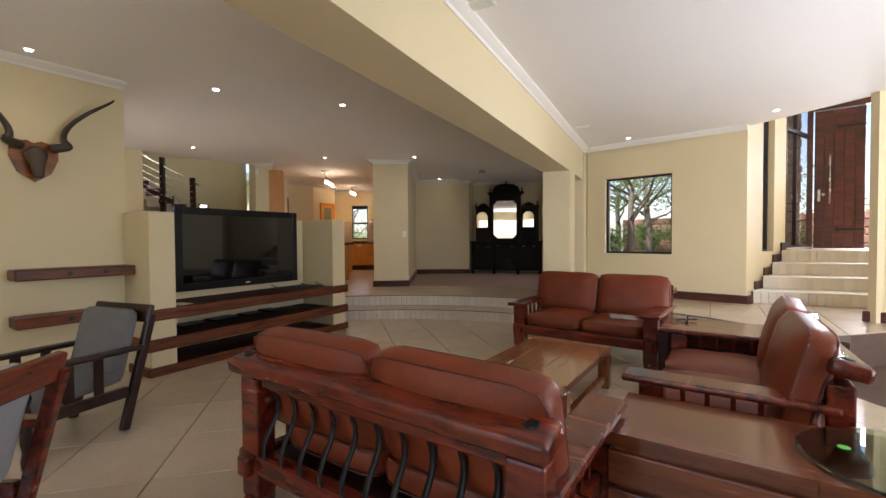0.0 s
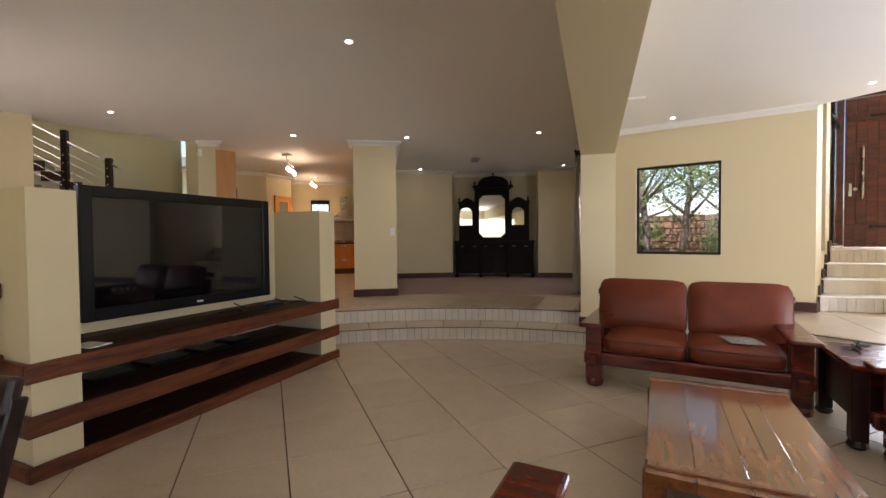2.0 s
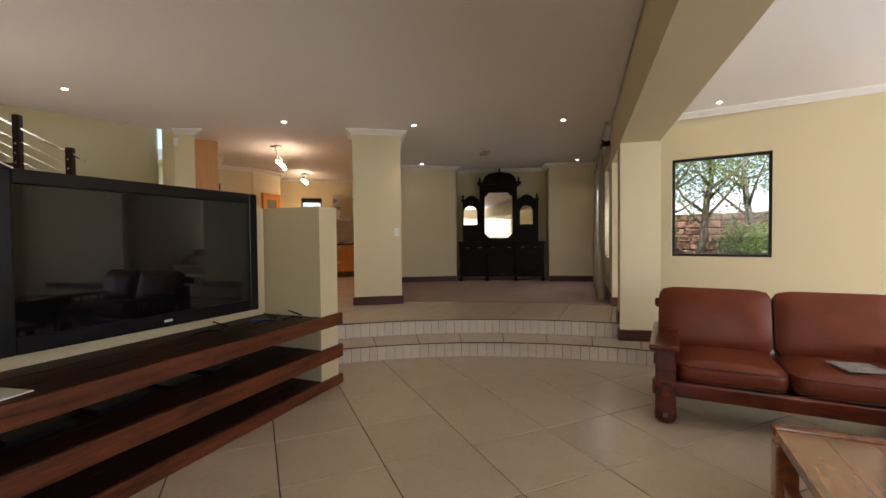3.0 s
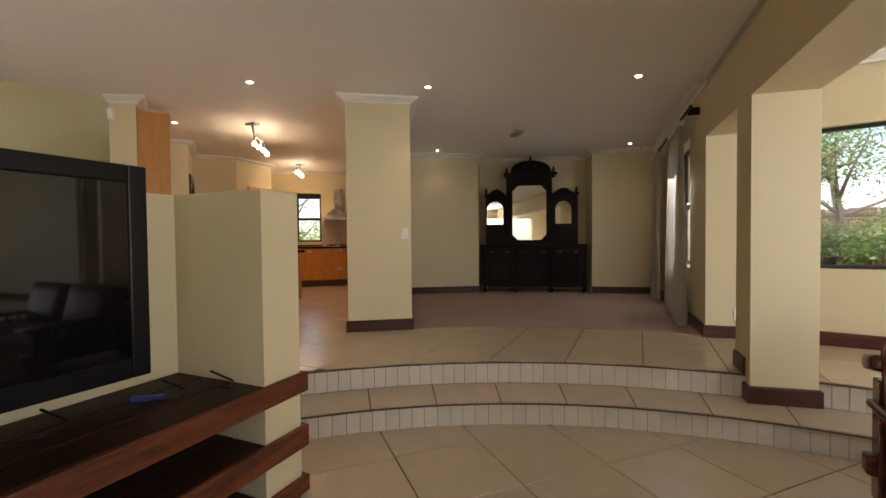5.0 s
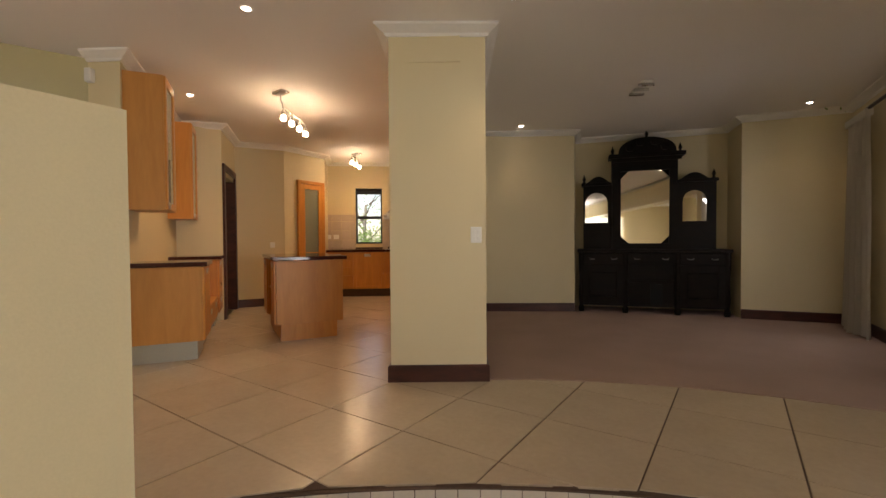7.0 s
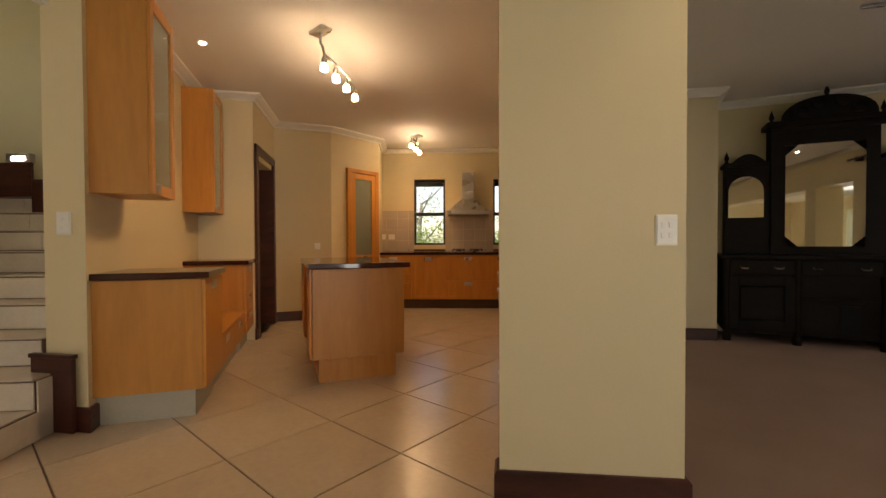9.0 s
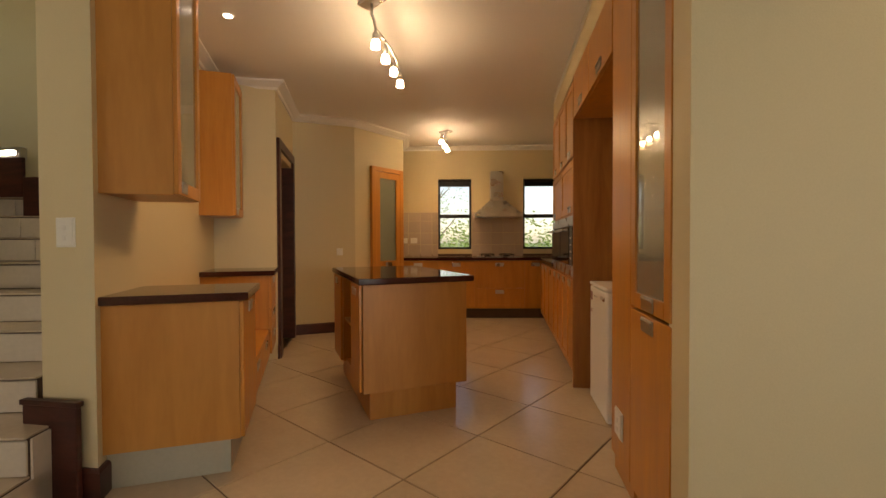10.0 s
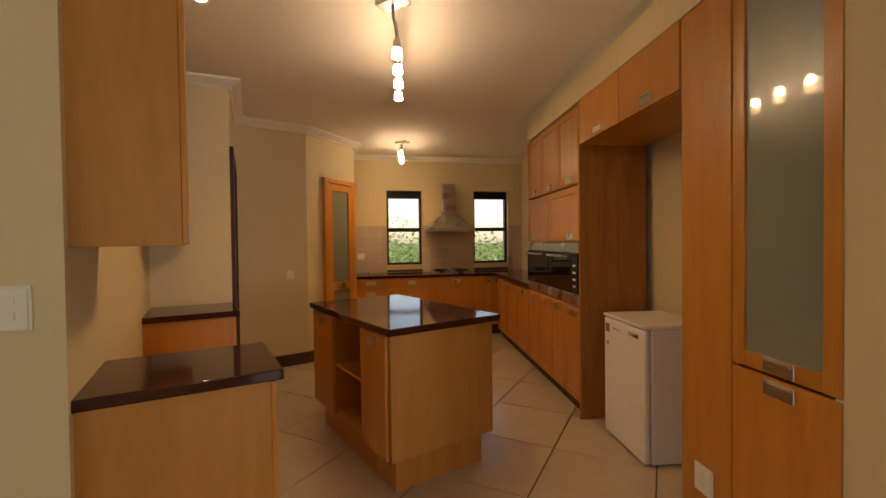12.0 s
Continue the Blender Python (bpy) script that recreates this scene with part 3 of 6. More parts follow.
def window(name, m, w, z0, z1, label, bars=(), transom=None, blind=False, depth=0.06):
    """A black-framed window; local x along the wall from 0 to w, y across it."""
    ob = thing(name, m, label, "window")
    ob["kind"] = "structure"
    f, d = 0.035, depth / 2
    part("window_frame", join(box(0, -d, z0, f, d, z1), box(w - f, -d, z0, w, d, z1), box(f, -d, z0, w - f, d, z0 + f), box(f, -d, z1 - f, w - f, d, z1),
        *[box(x - 0.014, -d, z0 + f, x + 0.014, d, z1 - f) for x in bars], *([box(f, -d - 0.004, transom - 0.03, w - f, d + 0.004, transom + 0.03)] if transom else [])), BLACKFRAME, ob, "black metal frame")
    edges = [z0 + f] + ([transom - 0.03, transom + 0.03] if transom else []) + [z1 - f]
    for lo, hi in zip(edges[::2], edges[1::2]):
        pane = part("pane", box(f, -0.003, lo, w - f, 0.003, hi), CLEAR, ob, "clear glass pane")
        pane.visible_shadow = False
    part("window_sill", box(-0.02, -0.09, z0 - 0.03, w + 0.02, -d, z0 - 0.002, 0.006), CORNICE, ob, "white plastered sill")
    if blind:
        part("roller_blind", join(box(0.03, -0.06, z1 - 0.10, w - 0.03, -0.035, z1 - 0.03), moved(lathe([(0.02, 0.0), (0.02, w - 0.04)], 10), pose(0.02, -0.055, z1 - 0.03, 0, 90, 0)), box(0.03, -0.066, z1 - 0.125, w - 0.03, -0.032, z1 - 0.10)), BLACK, ob, "dark rolled-up blind")
    return ob


def frame_at(p, q, s=0.0, off=0.0):
    """A frame at the distance s along the line from p to q and off to its left, x along it."""
    p, q = Vector(p), Vector(q)
    d = (q - p).normalized()
    o = p + d * s + Vector((-d.y, d.x)) * off
    return pose(o.x, o.y, 0, 0, 0, math.degrees(math.atan2(d.y, d.x)))


window("window_1", frame_at(WW_B, WW_A, 0.345, 0.10), 1.155, 1.107, 2.49, "square black-framed window looking on the garden")
window("window_2", frame_at(KB_A, KB_B, 0.70, 0.10), 0.555, 1.40, 2.565, "black kitchen sash window with a rolled blind", transom=1.95, blind=True)
window("window_3", frame_at(KB_A, KB_B, 2.105, 0.10), 0.585, 1.40, 2.565, "black kitchen sash window with a rolled blind", transom=1.95, blind=True)
window("window_4", frame_at((bx(12.5), 12.5), (bx(8.92), 8.92), 2.02, 0.16), 1.20, 1.05, 2.65, "dark-framed dining window behind curtains", bars=(0.6,), transom=1.85)
window("window_5", frame_at(HL_A, HL_B, 0.64, 0.12), 0.53, 1.15, 3.5, "tall narrow slit window beside the entrance")
window("window_6", frame_at(HL_B, HL_C, 0.0, 0.02), 1.38, 1.2, 4.2, "tall glazed side panel beside the front door", bars=(0.5,), transom=3.3)

# Unseen window, assumed as the source of the stair hall's light.
window("window_7", frame_at((-5.0, 2.1), (-9.6, 2.1), 0.5, 0.14), 2.8, 0.5, 2.4, "unseen dark-framed window added to light the stair hall", bars=(0.93, 1.87))

# ---- entrance: steps, door, stone pier ----
hall = structure("entrance_floor", prism([(1.2, 9.62), (3.1, 9.95), (3.3, 12.4), (1.85, 12.0)], 0.2, 1.16), RISER, "pale tiled entrance landing", "landing")
for k in range(3):
    y = 8.46 + 0.385 * k
    z = U + 0.2 * (k + 1)
    st = structure(f"entrance_step_{k + 1}", prism([(0.70 + 0.36 * (y - 8.3), y), (3.1, y + 0.42), (3.2, 10.3), (1.4, 10.0)], 0.2, z - 0.008), GROUT, "wide entrance step clad in pale tiles", "step")
    for i in range(24):
        f0 = i / 24
        x0 = 0.72 + 0.36 * (y - 8.3) + (2.36 - 0.36 * (y - 8.3)) * f0
        o = part("riser_tile", moved(box(0, -0.012, z - 0.2 + 0.003, 0.093, 0.0, z - 0.012, 0.002, 1), pose(x0, y + 0.0 + 0.42 * f0, 0, 0, 0, 10)), RISER, st)
    part("tread", moved(box(0, -0.02, z - 0.012, 2.38 - 0.36 * (y - 8.3), 0.5, z, 0.004), pose(0.72 + 0.36 * (y - 8.3), y, 0, 0, 0, 10)), CORNICE, st, "pale tread tiles")
for i in range(22):
    part("riser_tile", moved(box(0, -0.014, 0.963, 0.085, 0.0, 1.148, 0.002, 1), pose(1.22 + 0.088 * i, 9.62 + 0.0153 * i, 0, 0, 0, 10)), RISER, hall)
for k in range(4):  # stepped skirting
    s0 = 0.30 + 0.40 * k
    tagged(part("stair_skirting", moved(box(s0, -0.025, U + 0.2 * k, s0 + 0.44, -0.001, U + 0.2 * k + 0.33, 0.004), frame_at(HL_A, HL_B)), SKIRT), "dark red stepped skirting by the entrance steps", "skirting board", "entrance skirting", "structure")

front_door = thing("front_door", pose(1.757, 11.07, 1.16, 0, 0, -6), "heavy red-brown timber front door with iron straps", "door")
for k in range(5):
    part("plank", box(0.02 + k * 0.14, -0.03, 0.01, 0.1595 + k * 0.14, 0.03, 2.59, 0.006), DOORWOOD, front_door)
part("backing", box(0.022, 0.031, 0.012, 0.718, 0.045, 2.588), DOORWOOD, front_door)
part("ledge", join(box(0.03, -0.045, 0.30, 0.71, -0.028, 0.42, 0.005), box(0.03, -0.045, 2.20, 0.71, -0.028, 2.32, 0.005)), DOORWOOD, front_door)
for z in (0.36, 2.26):
    part("strap_hinge", join(box(0.35, -0.056, z - 0.02, 0.72, -0.044, z + 0.02, 0.003), moved(lathe([(0.03, 0), (0.03, 0.012)], 10), pose(0.35, -0.044, z, 90))), IRON, front_door, "black iron strap hinge")
part("pull_handle", join(tube([(0.24, -0.05, 0.85), (0.24, -0.10, 0.88), (0.24, -0.10, 1.72), (0.24, -0.05, 1.75)], 0.013), *[moved(lathe([(0.012, -0.012), (0.021, 0), (0.012, 0.012)], 8), pose(0.24, -0.10, 0.92 + 0.05 * i)) for i in range(16)]), STEEL, front_door, "long twisted metal pull")
part("lock_plate", join(box(0.07, -0.042, 0.9, 0.11, -0.029, 1.12, 0.003), moved(lathe([(0.02, 0), (0.028, 0.03), (0.0, 0.04)], 10), pose(0.15, -0.03, 1.02, 90))), STEEL, front_door, "brass lock plate and knob")
door_frame = structure("door_frame_1", moved(join(box(-0.09, -0.05, 0, 0.0, 0.06, 2.72), box(1.40, -0.05, 0, 1.50, 0.06, 2.70), box(0.0, -0.05, 2.61, 1.40, 0.06, 2.72)), pose(1.757, 11.07, 1.16, 0, 0, -6)), DOORWOOD, "dark timber front door frame", "door frame")
rng = random.Random(4)


def stone_pier(m, label):
    """A coursed rubble pier, 0.5 m wide."""
    pier = thing("stone_pier", m, label, "pier", "stone piers by the entrance")
    part("core", box(-0.23, 0.02, 0, 0.24, 0.52, 4.1), GROUT, pier)
    z = 0.0
    while z < 4.0:
        h = rng.uniform(0.16, 0.24)
        cut = rng.uniform(-0.08, 0.10)
        for x0, x1 in ((-0.25, cut - 0.006), (cut + 0.006, 0.26)):
            part("stone", box(x0 + rng.uniform(-0.015, 0.015), rng.uniform(-0.02, 0.01), z + 0.006, x1 + rng.uniform(-0.015, 0.015), 0.54, z + h - 0.006, 0.022), STONE, pier)
        z += h


stone_pier(pose(1.36, 11.32, 0.6, 0, 0, 10), "rough grey-brown stone pier outside the entrance")
stone_pier(pose(0.86, 10.75, 0.6, 0, 0, 6), "rough stone pier seen through the slit window")

# ---- inner doors ----
inner = structure("door_frame_2", moved(join(box(0.06, -0.18, U, 0.15, 0.03, 2.56), box(DW - 0.13, -0.18, U, DW - 0.03, 0.03, 2.56), box(0.06, -0.18, 2.48, DW - 0.03, 0.03, 2.57)), frame_at(NOOK, STUB_B)), SKIRT, "dark red-brown timber door frame", "door frame")
pantry = thing("pantry_door", frame_at(PAN_B, PAN_A, 0.0, 0.0), "honey wood pantry door with frosted panes", "door")
pw0, pw1 = 0.10, 0.62
part("door_frame", join(box(pw0 - 0.05, -0.0, U, pw0 + 0.02, 0.05, 2.56, 0.004), box(pw1 - 0.02, -0.0, U, pw1 + 0.05, 0.05, 2.56, 0.004), box(pw0 + 0.02, -0.0, 2.50, pw1 - 0.02, 0.05, 2.56, 0.004)), CABINET, pantry)
part("stile", join(box(pw0 + 0.02, -0.0, U + 0.01, pw0 + 0.10, 0.045, 2.495), box(pw1 - 0.10, -0.0, U + 0.01, pw1 - 0.02, 0.045, 2.495), box(pw0 + 0.10, 0, 2.41, pw1 - 0.10, 0.045, 2.495), box(pw0 + 0.10, 0, 1.16, pw1 - 0.10, 0.045, 1.26), box(pw0 + 0.10, 0, U + 0.01, pw1 - 0.10, 0.045, 0.50)), CABINET, pantry)
for lo, hi in ((0.50, 1.16), (1.26, 2.41)):
    part("pane", box(pw0 + 0.10, -0.012 + 0.03, lo, pw1 - 0.10, 0.03, hi), FROST, pantry, "frosted glass pane")
part("handle", join(box(pw0 + 0.2, 0.046, 1.17, pw1 - 0.2, 0.056, 1.24, 0.003)), STEEL, pantry, "steel recessed pull")

# ---- staircase ----
stairs = thing("staircase", pose(-7.93, 5.63, U, 0, 0, 48), "tiled winding staircase with dark timber skirting", "staircase")
tread_z = 0.172
for k in range(10):
    y0 = 0.285 * k
    right = 0.0 if k < 2 else -0.15 - 0.264 * (y0 - 0.449)
    left = -2.0
    st = part("step", box(left, y0, -0.1, right, y0 + 0.60, tread_z * (k + 1) - 0.012, 0.0), GROUT, stairs)
    x, n = left, 0
    while x < right - 0.02:
        w = min(0.60 if n or k % 2 else 0.33, right - x)
        part("riser_tile", box(x + 0.003, y0 - 0.012, tread_z * k + 0.004, x + w - 0.003, y0 - 0.001, tread_z * (k + 1) - 0.018, 0.002, 1), RISER, st)
        x, n = x + w, n + 1
    if k < 2:
        part("end_tile", box(right + 0.001, y0 + 0.002, 0.004, right + 0.012, y0 + 0.57, tread_z * (k + 1) - 0.014, 0.002, 1), RISER, st)
    part("tread", box(left, y0 - 0.018, tread_z * (k + 1) - 0.011, right, y0 + 0.30, tread_z * (k + 1), 0.004), TILE, st)
wall_skirt = thing("stair_skirting", pose(-10.0, 5.94, 0, 0, 0, 39.6), "dark red stepped skirting rising along the stair wall", "skirting board")
for r0, r1, za, zb in ((0.0, 0.26, 1.54, 1.85), (-0.36, 0.0, 1.68, 2.06), (-1.05, -0.36, 1.90, 2.22)):
    part("board", box(r0, 0.30, za, r1 - 0.002, 0.33, zb, 0.004), SKIRT, wall_skirt)
part("wall_base", box(-1.05, 0.332, U, 0.26, 0.36, 1.62), PAINT_STAIR, wall_skirt, "plain wall below the skirting")
upper = thing("upper_stairs", pose(-9.613, 5.256, 0, 0, 0, 213.3), "upper stair flight with timber posts and steel cables", "staircase")
for k in range(6):
    z = 1.98 + 0.18 * k
    part("step", box(0.29 * k, -0.25, z - 0.34, 0.29 * k + 0.32, -0.002, z - 0.012), RISER, upper)
    part("tread", box(0.29 * k - 0.015, -0.25, z - 0.012, 0.29 * k + 0.30, 0.004, z, 0.004), TILE, upper)
    part("stringer", box(0.29 * k - 0.03, 0.0, z - 0.10, 0.29 * k + 0.32, 0.025, z + 0.07, 0.004), SKIRT, upper, "dark stepped side board")
part("apron", moved(box(0.0, -0.03, 0, 2.0, -0.004, 1.75), pose(0, 0, 0)), PAINT, upper, "cream plastered side")
for x, z in ((0.10, 1.88), (0.79, 2.10)):
    post = part("post", box(x - 0.045, -0.01, z - 0.05, x + 0.045, 0.08, z + 1.19 - 0.25 * (x < 0.5), 0.008), DARKWOOD, upper, "dark timber rail post")
    for i in range(6):
        part("bolt", moved(lathe([(0.014, 0), (0.014, 0.012)], 8), pose(x, 0.08, z + 0.06 + 0.14 * i, -90)), STEEL, post)
for i in range(5):
    part("cable", tube([(0.10, 0.035, 1.95 + 0.15 * i), (2.2, 0.035, 3.06 + 0.15 * i)], 0.005, 6), STEEL, upper, "steel cable")
part("handrail", tube([(-0.10, 0.035, 2.62), (0.10, 0.035, 2.74), (2.2, 0.035, 3.86)], 0.02, 8), STEEL, upper, "round steel handrail")
stair_lamp = thing("stair_light", pose(-10.62, 5.88, 2.26, 0, 0, 40), "small steel step light glowing on the wall", "wall light")
part("housing", box(-0.12, -0.03, -0.05, 0.12, 0.03, 0.05, 0.006), STEEL, stair_lamp)
part("lens", box(-0.06, -0.036, -0.02, 0.08, -0.028, 0.02, 0.004), COOLBULB, stair_lamp)

# ---- living room furniture ----


def cushion(w, d, h, puff=0.16, seed=0):
    """A stuffed cushion with rounded corners, a crowned middle and slight creases; centred on the origin."""
    bm = bmesh.new()
    bmesh.ops.create_cube(bm, size=2)
    bmesh.ops.subdivide_edges(bm, edges=list(bm.edges), cuts=9, use_grid_fill=True)
    for v in bm.verts:
        x, y, z = v.co
        rim = max(abs(x), abs(y))
        e = (abs(x) ** 9 + abs(y) ** 9) ** (1 / 9)
        k = rim / e if e > 1e-6 else 1
        crown = 1 - puff + puff * (1 - x * x) * (1 - y * y) - 0.28 * max(0, rim - 0.7) ** 2 / 0.09 * abs(z) ** 2
        side = 1 - 0.035 * z * z
        n = noise.noise((x * 2.3 + seed, y * 2.3, z + seed)) * 0.05 + noise.noise((x * 5 + seed, y * 3.4, z * 2)) * 0.03 + 0.02 * noise.noise((x * 11, y * 8 + seed, z))
        v.co = Vector((x * k * side * w / 2, y * k * side * d / 2, (z * crown + n) * h / 2 / 1.0))
    return bm


def piping(w, d, z, r=0.0042):
    pts = []
    for i in range(40):
        a = 2 * math.pi * i / 40
        c, s = math.cos(a), math.sin(a)
        e = (abs(c) ** 9 + abs(s) ** 9) ** (1 / 9)
        pts.append((c / e * (w / 2 - 0.006), s / e * (d / 2 - 0.006), z))
    return tube(pts, r, 6, closed=True)


def sofa(m, label):
    """A two-seat sofa of heavy timber with iron back bands; it faces local -y."""
    t = thing("sofa", m, label, "sofa", "leather sofas round the coffee table")
    for sx in (-1, 1):
        leg = part("front_leg", box(sx * 0.76 - 0.07, -0.47, 0.07, sx * 0.76 + 0.07, -0.34, 0.555, 0.012), FRAMEWOOD, t)
        part("foot", moved(lathe([(0.055, 0), (0.075, 0.015), (0.08, 0.05), (0.07, 0.08)], 14), pose(sx * 0.76, -0.405, 0)), FRAMEWOOD, leg, "turned round foot")
        leg = part("back_leg", box(sx * 0.76 - 0.07, 0.36, 0.07, sx * 0.76 + 0.07, 0.47, 0.70, 0.012), FRAMEWOOD, t)
        part("foot", moved(lathe([(0.055, 0), (0.075, 0.015), (0.08, 0.05), (0.07, 0.08)], 14), pose(sx * 0.76, 0.415, 0)), FRAMEWOOD, leg, "turned round foot")
        part("armrest", moved(box(-0.10, -0.56, -0.02, 0.10, 0.42, 0.022, 0.016), pose(sx * 0.77, 0, 0.578)), FRAMEWOOD, t, "wide flat polished armrest")
        part("side_rail", box(sx * 0.76 - 0.04, -0.54, 0.20, sx * 0.76 + 0.04, 0.52, 0.31, 0.02), FRAMEWOOD, t)
        for i in range(5):
            part("spindle", box(sx * 0.76 - 0.012, -0.26 + 0.12 * i, 0.30, sx * 0.76 + 0.012, -0.235 + 0.12 * i, 0.56, 0.003, 1), FRAMEWOOD, t)
    part("front_rail", box(-0.85, -0.455, 0.20, 0.85, -0.36, 0.32, 0.02), FRAMEWOOD, t)
    part("back_rail", box(-0.87, 0.38, 0.20, 0.87, 0.47, 0.31, 0.02), FRAMEWOOD, t)
    part("seat_board", box(-0.70, -0.37, 0.26, 0.70, 0.40, 0.29), DARKWOOD, t)
    rail = box(-0.86, -0.085, -0.042, 0.86, 0.085, 0.042, 0.026, 3)
    bmesh.ops.subdivide_edges(rail, edges=[e for e in rail.edges if abs(e.verts[0].co.x - e.verts[1].co.x) > 1.0], cuts=14)
    for v in rail.verts:
        f = abs(v.co.x) / 0.86
        v.co.y += 0.010 * noise.noise((v.co.x * 3, 0, 1)) - 0.03 * (1 - f * f) * (v.co.y > 0)
        v.co.z += 0.006 * noise.noise((v.co.x * 4, v.co.y * 9, 3)) + 0.012 * f ** 3
    rl = part("top_rail", moved(rail, pose(0, 0.445, 0.765, -12)), FRAMEWOOD, t, "thick waney-edged top rail", True)
    for sx in (-0.78, 0.78):
        part("bolt", moved(lathe([(0.03, 0), (0.03, 0.006), (0.022, 0.012)], 12), pose(sx, 0.445, 0.812, -12)), IRON, rl, "iron bolt head")
    part("back_apron", box(-0.70, 0.41, 0.655, 0.70, 0.45, 0.73, 0.008), FRAMEWOOD, t)
    for i in range(10):
        x = -0.63 + 1.26 * i / 9
        pts = [(x, 0.43 + 0.045 * math.sin(math.pi * 2 * j / 8 + 0.4), 0.27 + 0.42 * j / 8) for j in range(9)]
        bm = bmesh.new()
        rows = [[bm.verts.new((p[0] + a, p[1] + b, p[2])) for a, b in ((-0.014, -0.003), (0.014, -0.003), (0.014, 0.003), (-0.014, 0.003))] for p in pts]
        for p, q in zip(rows, rows[1:]):
            for k in range(4):
                bm.faces.new((p[k], p[(k + 1) % 4], q[(k + 1) % 4], q[k]))
        part("iron_band", bm, IRON, t, "curved black iron band", True)
    for i, sx in enumerate((-0.345, 0.345)):
        seat = part("seat_cushion", moved(cushion(0.685, 0.78, 0.19, 0.2, i * 7.1), pose(sx, -0.06, 0.385)), LEATHER, t, "chestnut leather seat cushion", True)
        part("piping", moved(join(piping(0.685, 0.78, 0.055), piping(0.685, 0.78, -0.055)), pose(sx, -0.06, 0.385)), PIPING, seat)
        lean = pose(sx * 1.2, 0.28, 0.675, 76, 0, -2 + 4 * i)
        back = part("back_cushion", moved(cushion(0.825, 0.54, 0.23, 0.20, i * 3.3 + 1), lean), LEATHER, t, "plump chestnut leather back cushion", True)
        part("piping", moved(join(piping(0.825, 0.54, 0.05), piping(0.825, 0.54, -0.06)), lean), PIPING, back)
    return t


sofa_a = sofa(pose(-0.92, 5.66, 0, 0, 0, -3), "chestnut leather two-seat sofa with dark timber frame")
sofa_b = copy_thing(sofa_a, pose(-0.76, 1.97, 0, 0, 0, 180))
tagged(sofa_b, "chestnut leather sofa seen from its iron-banded back")
sofa_c = copy_thing(sofa_a, pose(0.55, 3.80, 0, 0, 0, -90))
tagged(sofa_c, "chestnut leather sofa facing the low timber table")


def plank_top(w, d, z0, z1, mat, parent, n=3, seed=1):
    r = random.Random(seed)
    for i in range(n):
        x0, x1 = -w / 2 + w * i / n, -w / 2 + w * (i + 1) / n
        b = box(x0 + 0.0008, -d / 2, z0, x1 - 0.0008, d / 2, z1, 0.0015)
        for v in b.verts:
            v.co.z += 0.002 * noise.noise((v.co.x * 5, v.co.y * 3, seed))
            if abs(v.co.y) > d / 2 - 0.02:
                v.co.y += 0.012 * noise.noise((v.co.x * 9, seed, 2))
        part("plank", b, mat, parent)


table = thing("coffee_table", pose(-0.82, 3.81, -0.02, 0, 0, 0), "low polished timber coffee table with a cracked plank top", "table")
plank_top(0.79, 1.42, 0.335, 0.385, TABLEWOOD, table, 4, 3)
for y in (-0.66, 0.64):
    part("end_batten", box(-0.40, y, 0.34, 0.40, y + 0.06, 0.398, 0.012), TABLEWOOD, table)
part("crack", box(0.10, -0.35, 0.384, 0.106, 0.45, 0.3865), GROUT, table, "dark crack in the top")
for sx in (-0.36, 0.36):
    for sy in (-0.60, 0.60):
        part("leg", box(sx - 0.05, sy - 0.05, 0.02, sx + 0.05, sy + 0.05, 0.335, 0.01), TABLEWOOD, table)
    part("stretcher", box(sx - 0.03, -0.55, 0.09, sx + 0.03, 0.55, 0.15, 0.008), TABLEWOOD, table)

side = thing("side_chest", pose(0.38, 5.06, 0, 0, 0, 0), "dark timber side chest with a glossy top", "side table")
part("top", box(-0.43, -0.37, 0.51, 0.43, 0.37, 0.55, 0.012), FRAMEWOOD, side, "polished dark top")
part("body", box(-0.38, -0.30, 0.16, 0.38, 0.32, 0.50, 0.006), DARKWOOD, side)
for sx in (-0.38, 0.38):
    for sy in (-0.32, 0.32):
        part("leg", box(sx - 0.045, sy - 0.045, 0.05, sx + 0.045, sy + 0.045, 0.51, 0.008), DARKWOOD, side)
        part("foot", moved(lathe([(0.04, 0), (0.06, 0.02), (0.045, 0.06)], 12), pose(sx, sy, 0)), DARKWOOD, side)
part("rail", box(-0.33, -0.34, 0.42, 0.33, -0.302, 0.49, 0.006), FRAMEWOOD, side)
jack = thing("metal_ornament", pose(0.14, 5.22, 0.55, 0, 0, 20), "small dark metal jack ornament on the side chest", "ornament")
part("rods", join(tube([(-0.10, 0, 0.012), (0.10, 0.02, 0.022)], 0.008, 6), tube([(-0.03, -0.08, 0.022), (0.03, 0.08, 0.012)], 0.008, 6), tube([(0, 0, 0.012), (0.02, 0.01, 0.06)], 0.008, 6)), IRON, jack)
mag = thing("magazine", pose(-0.52, 5.48, 0.486, 4, 3, 20), "folded printed magazine lying on the seat", "magazine")
part("cover", box(-0.14, -0.10, 0.0, 0.14, 0.10, 0.008, 0.002, 1), PAPER, mag)

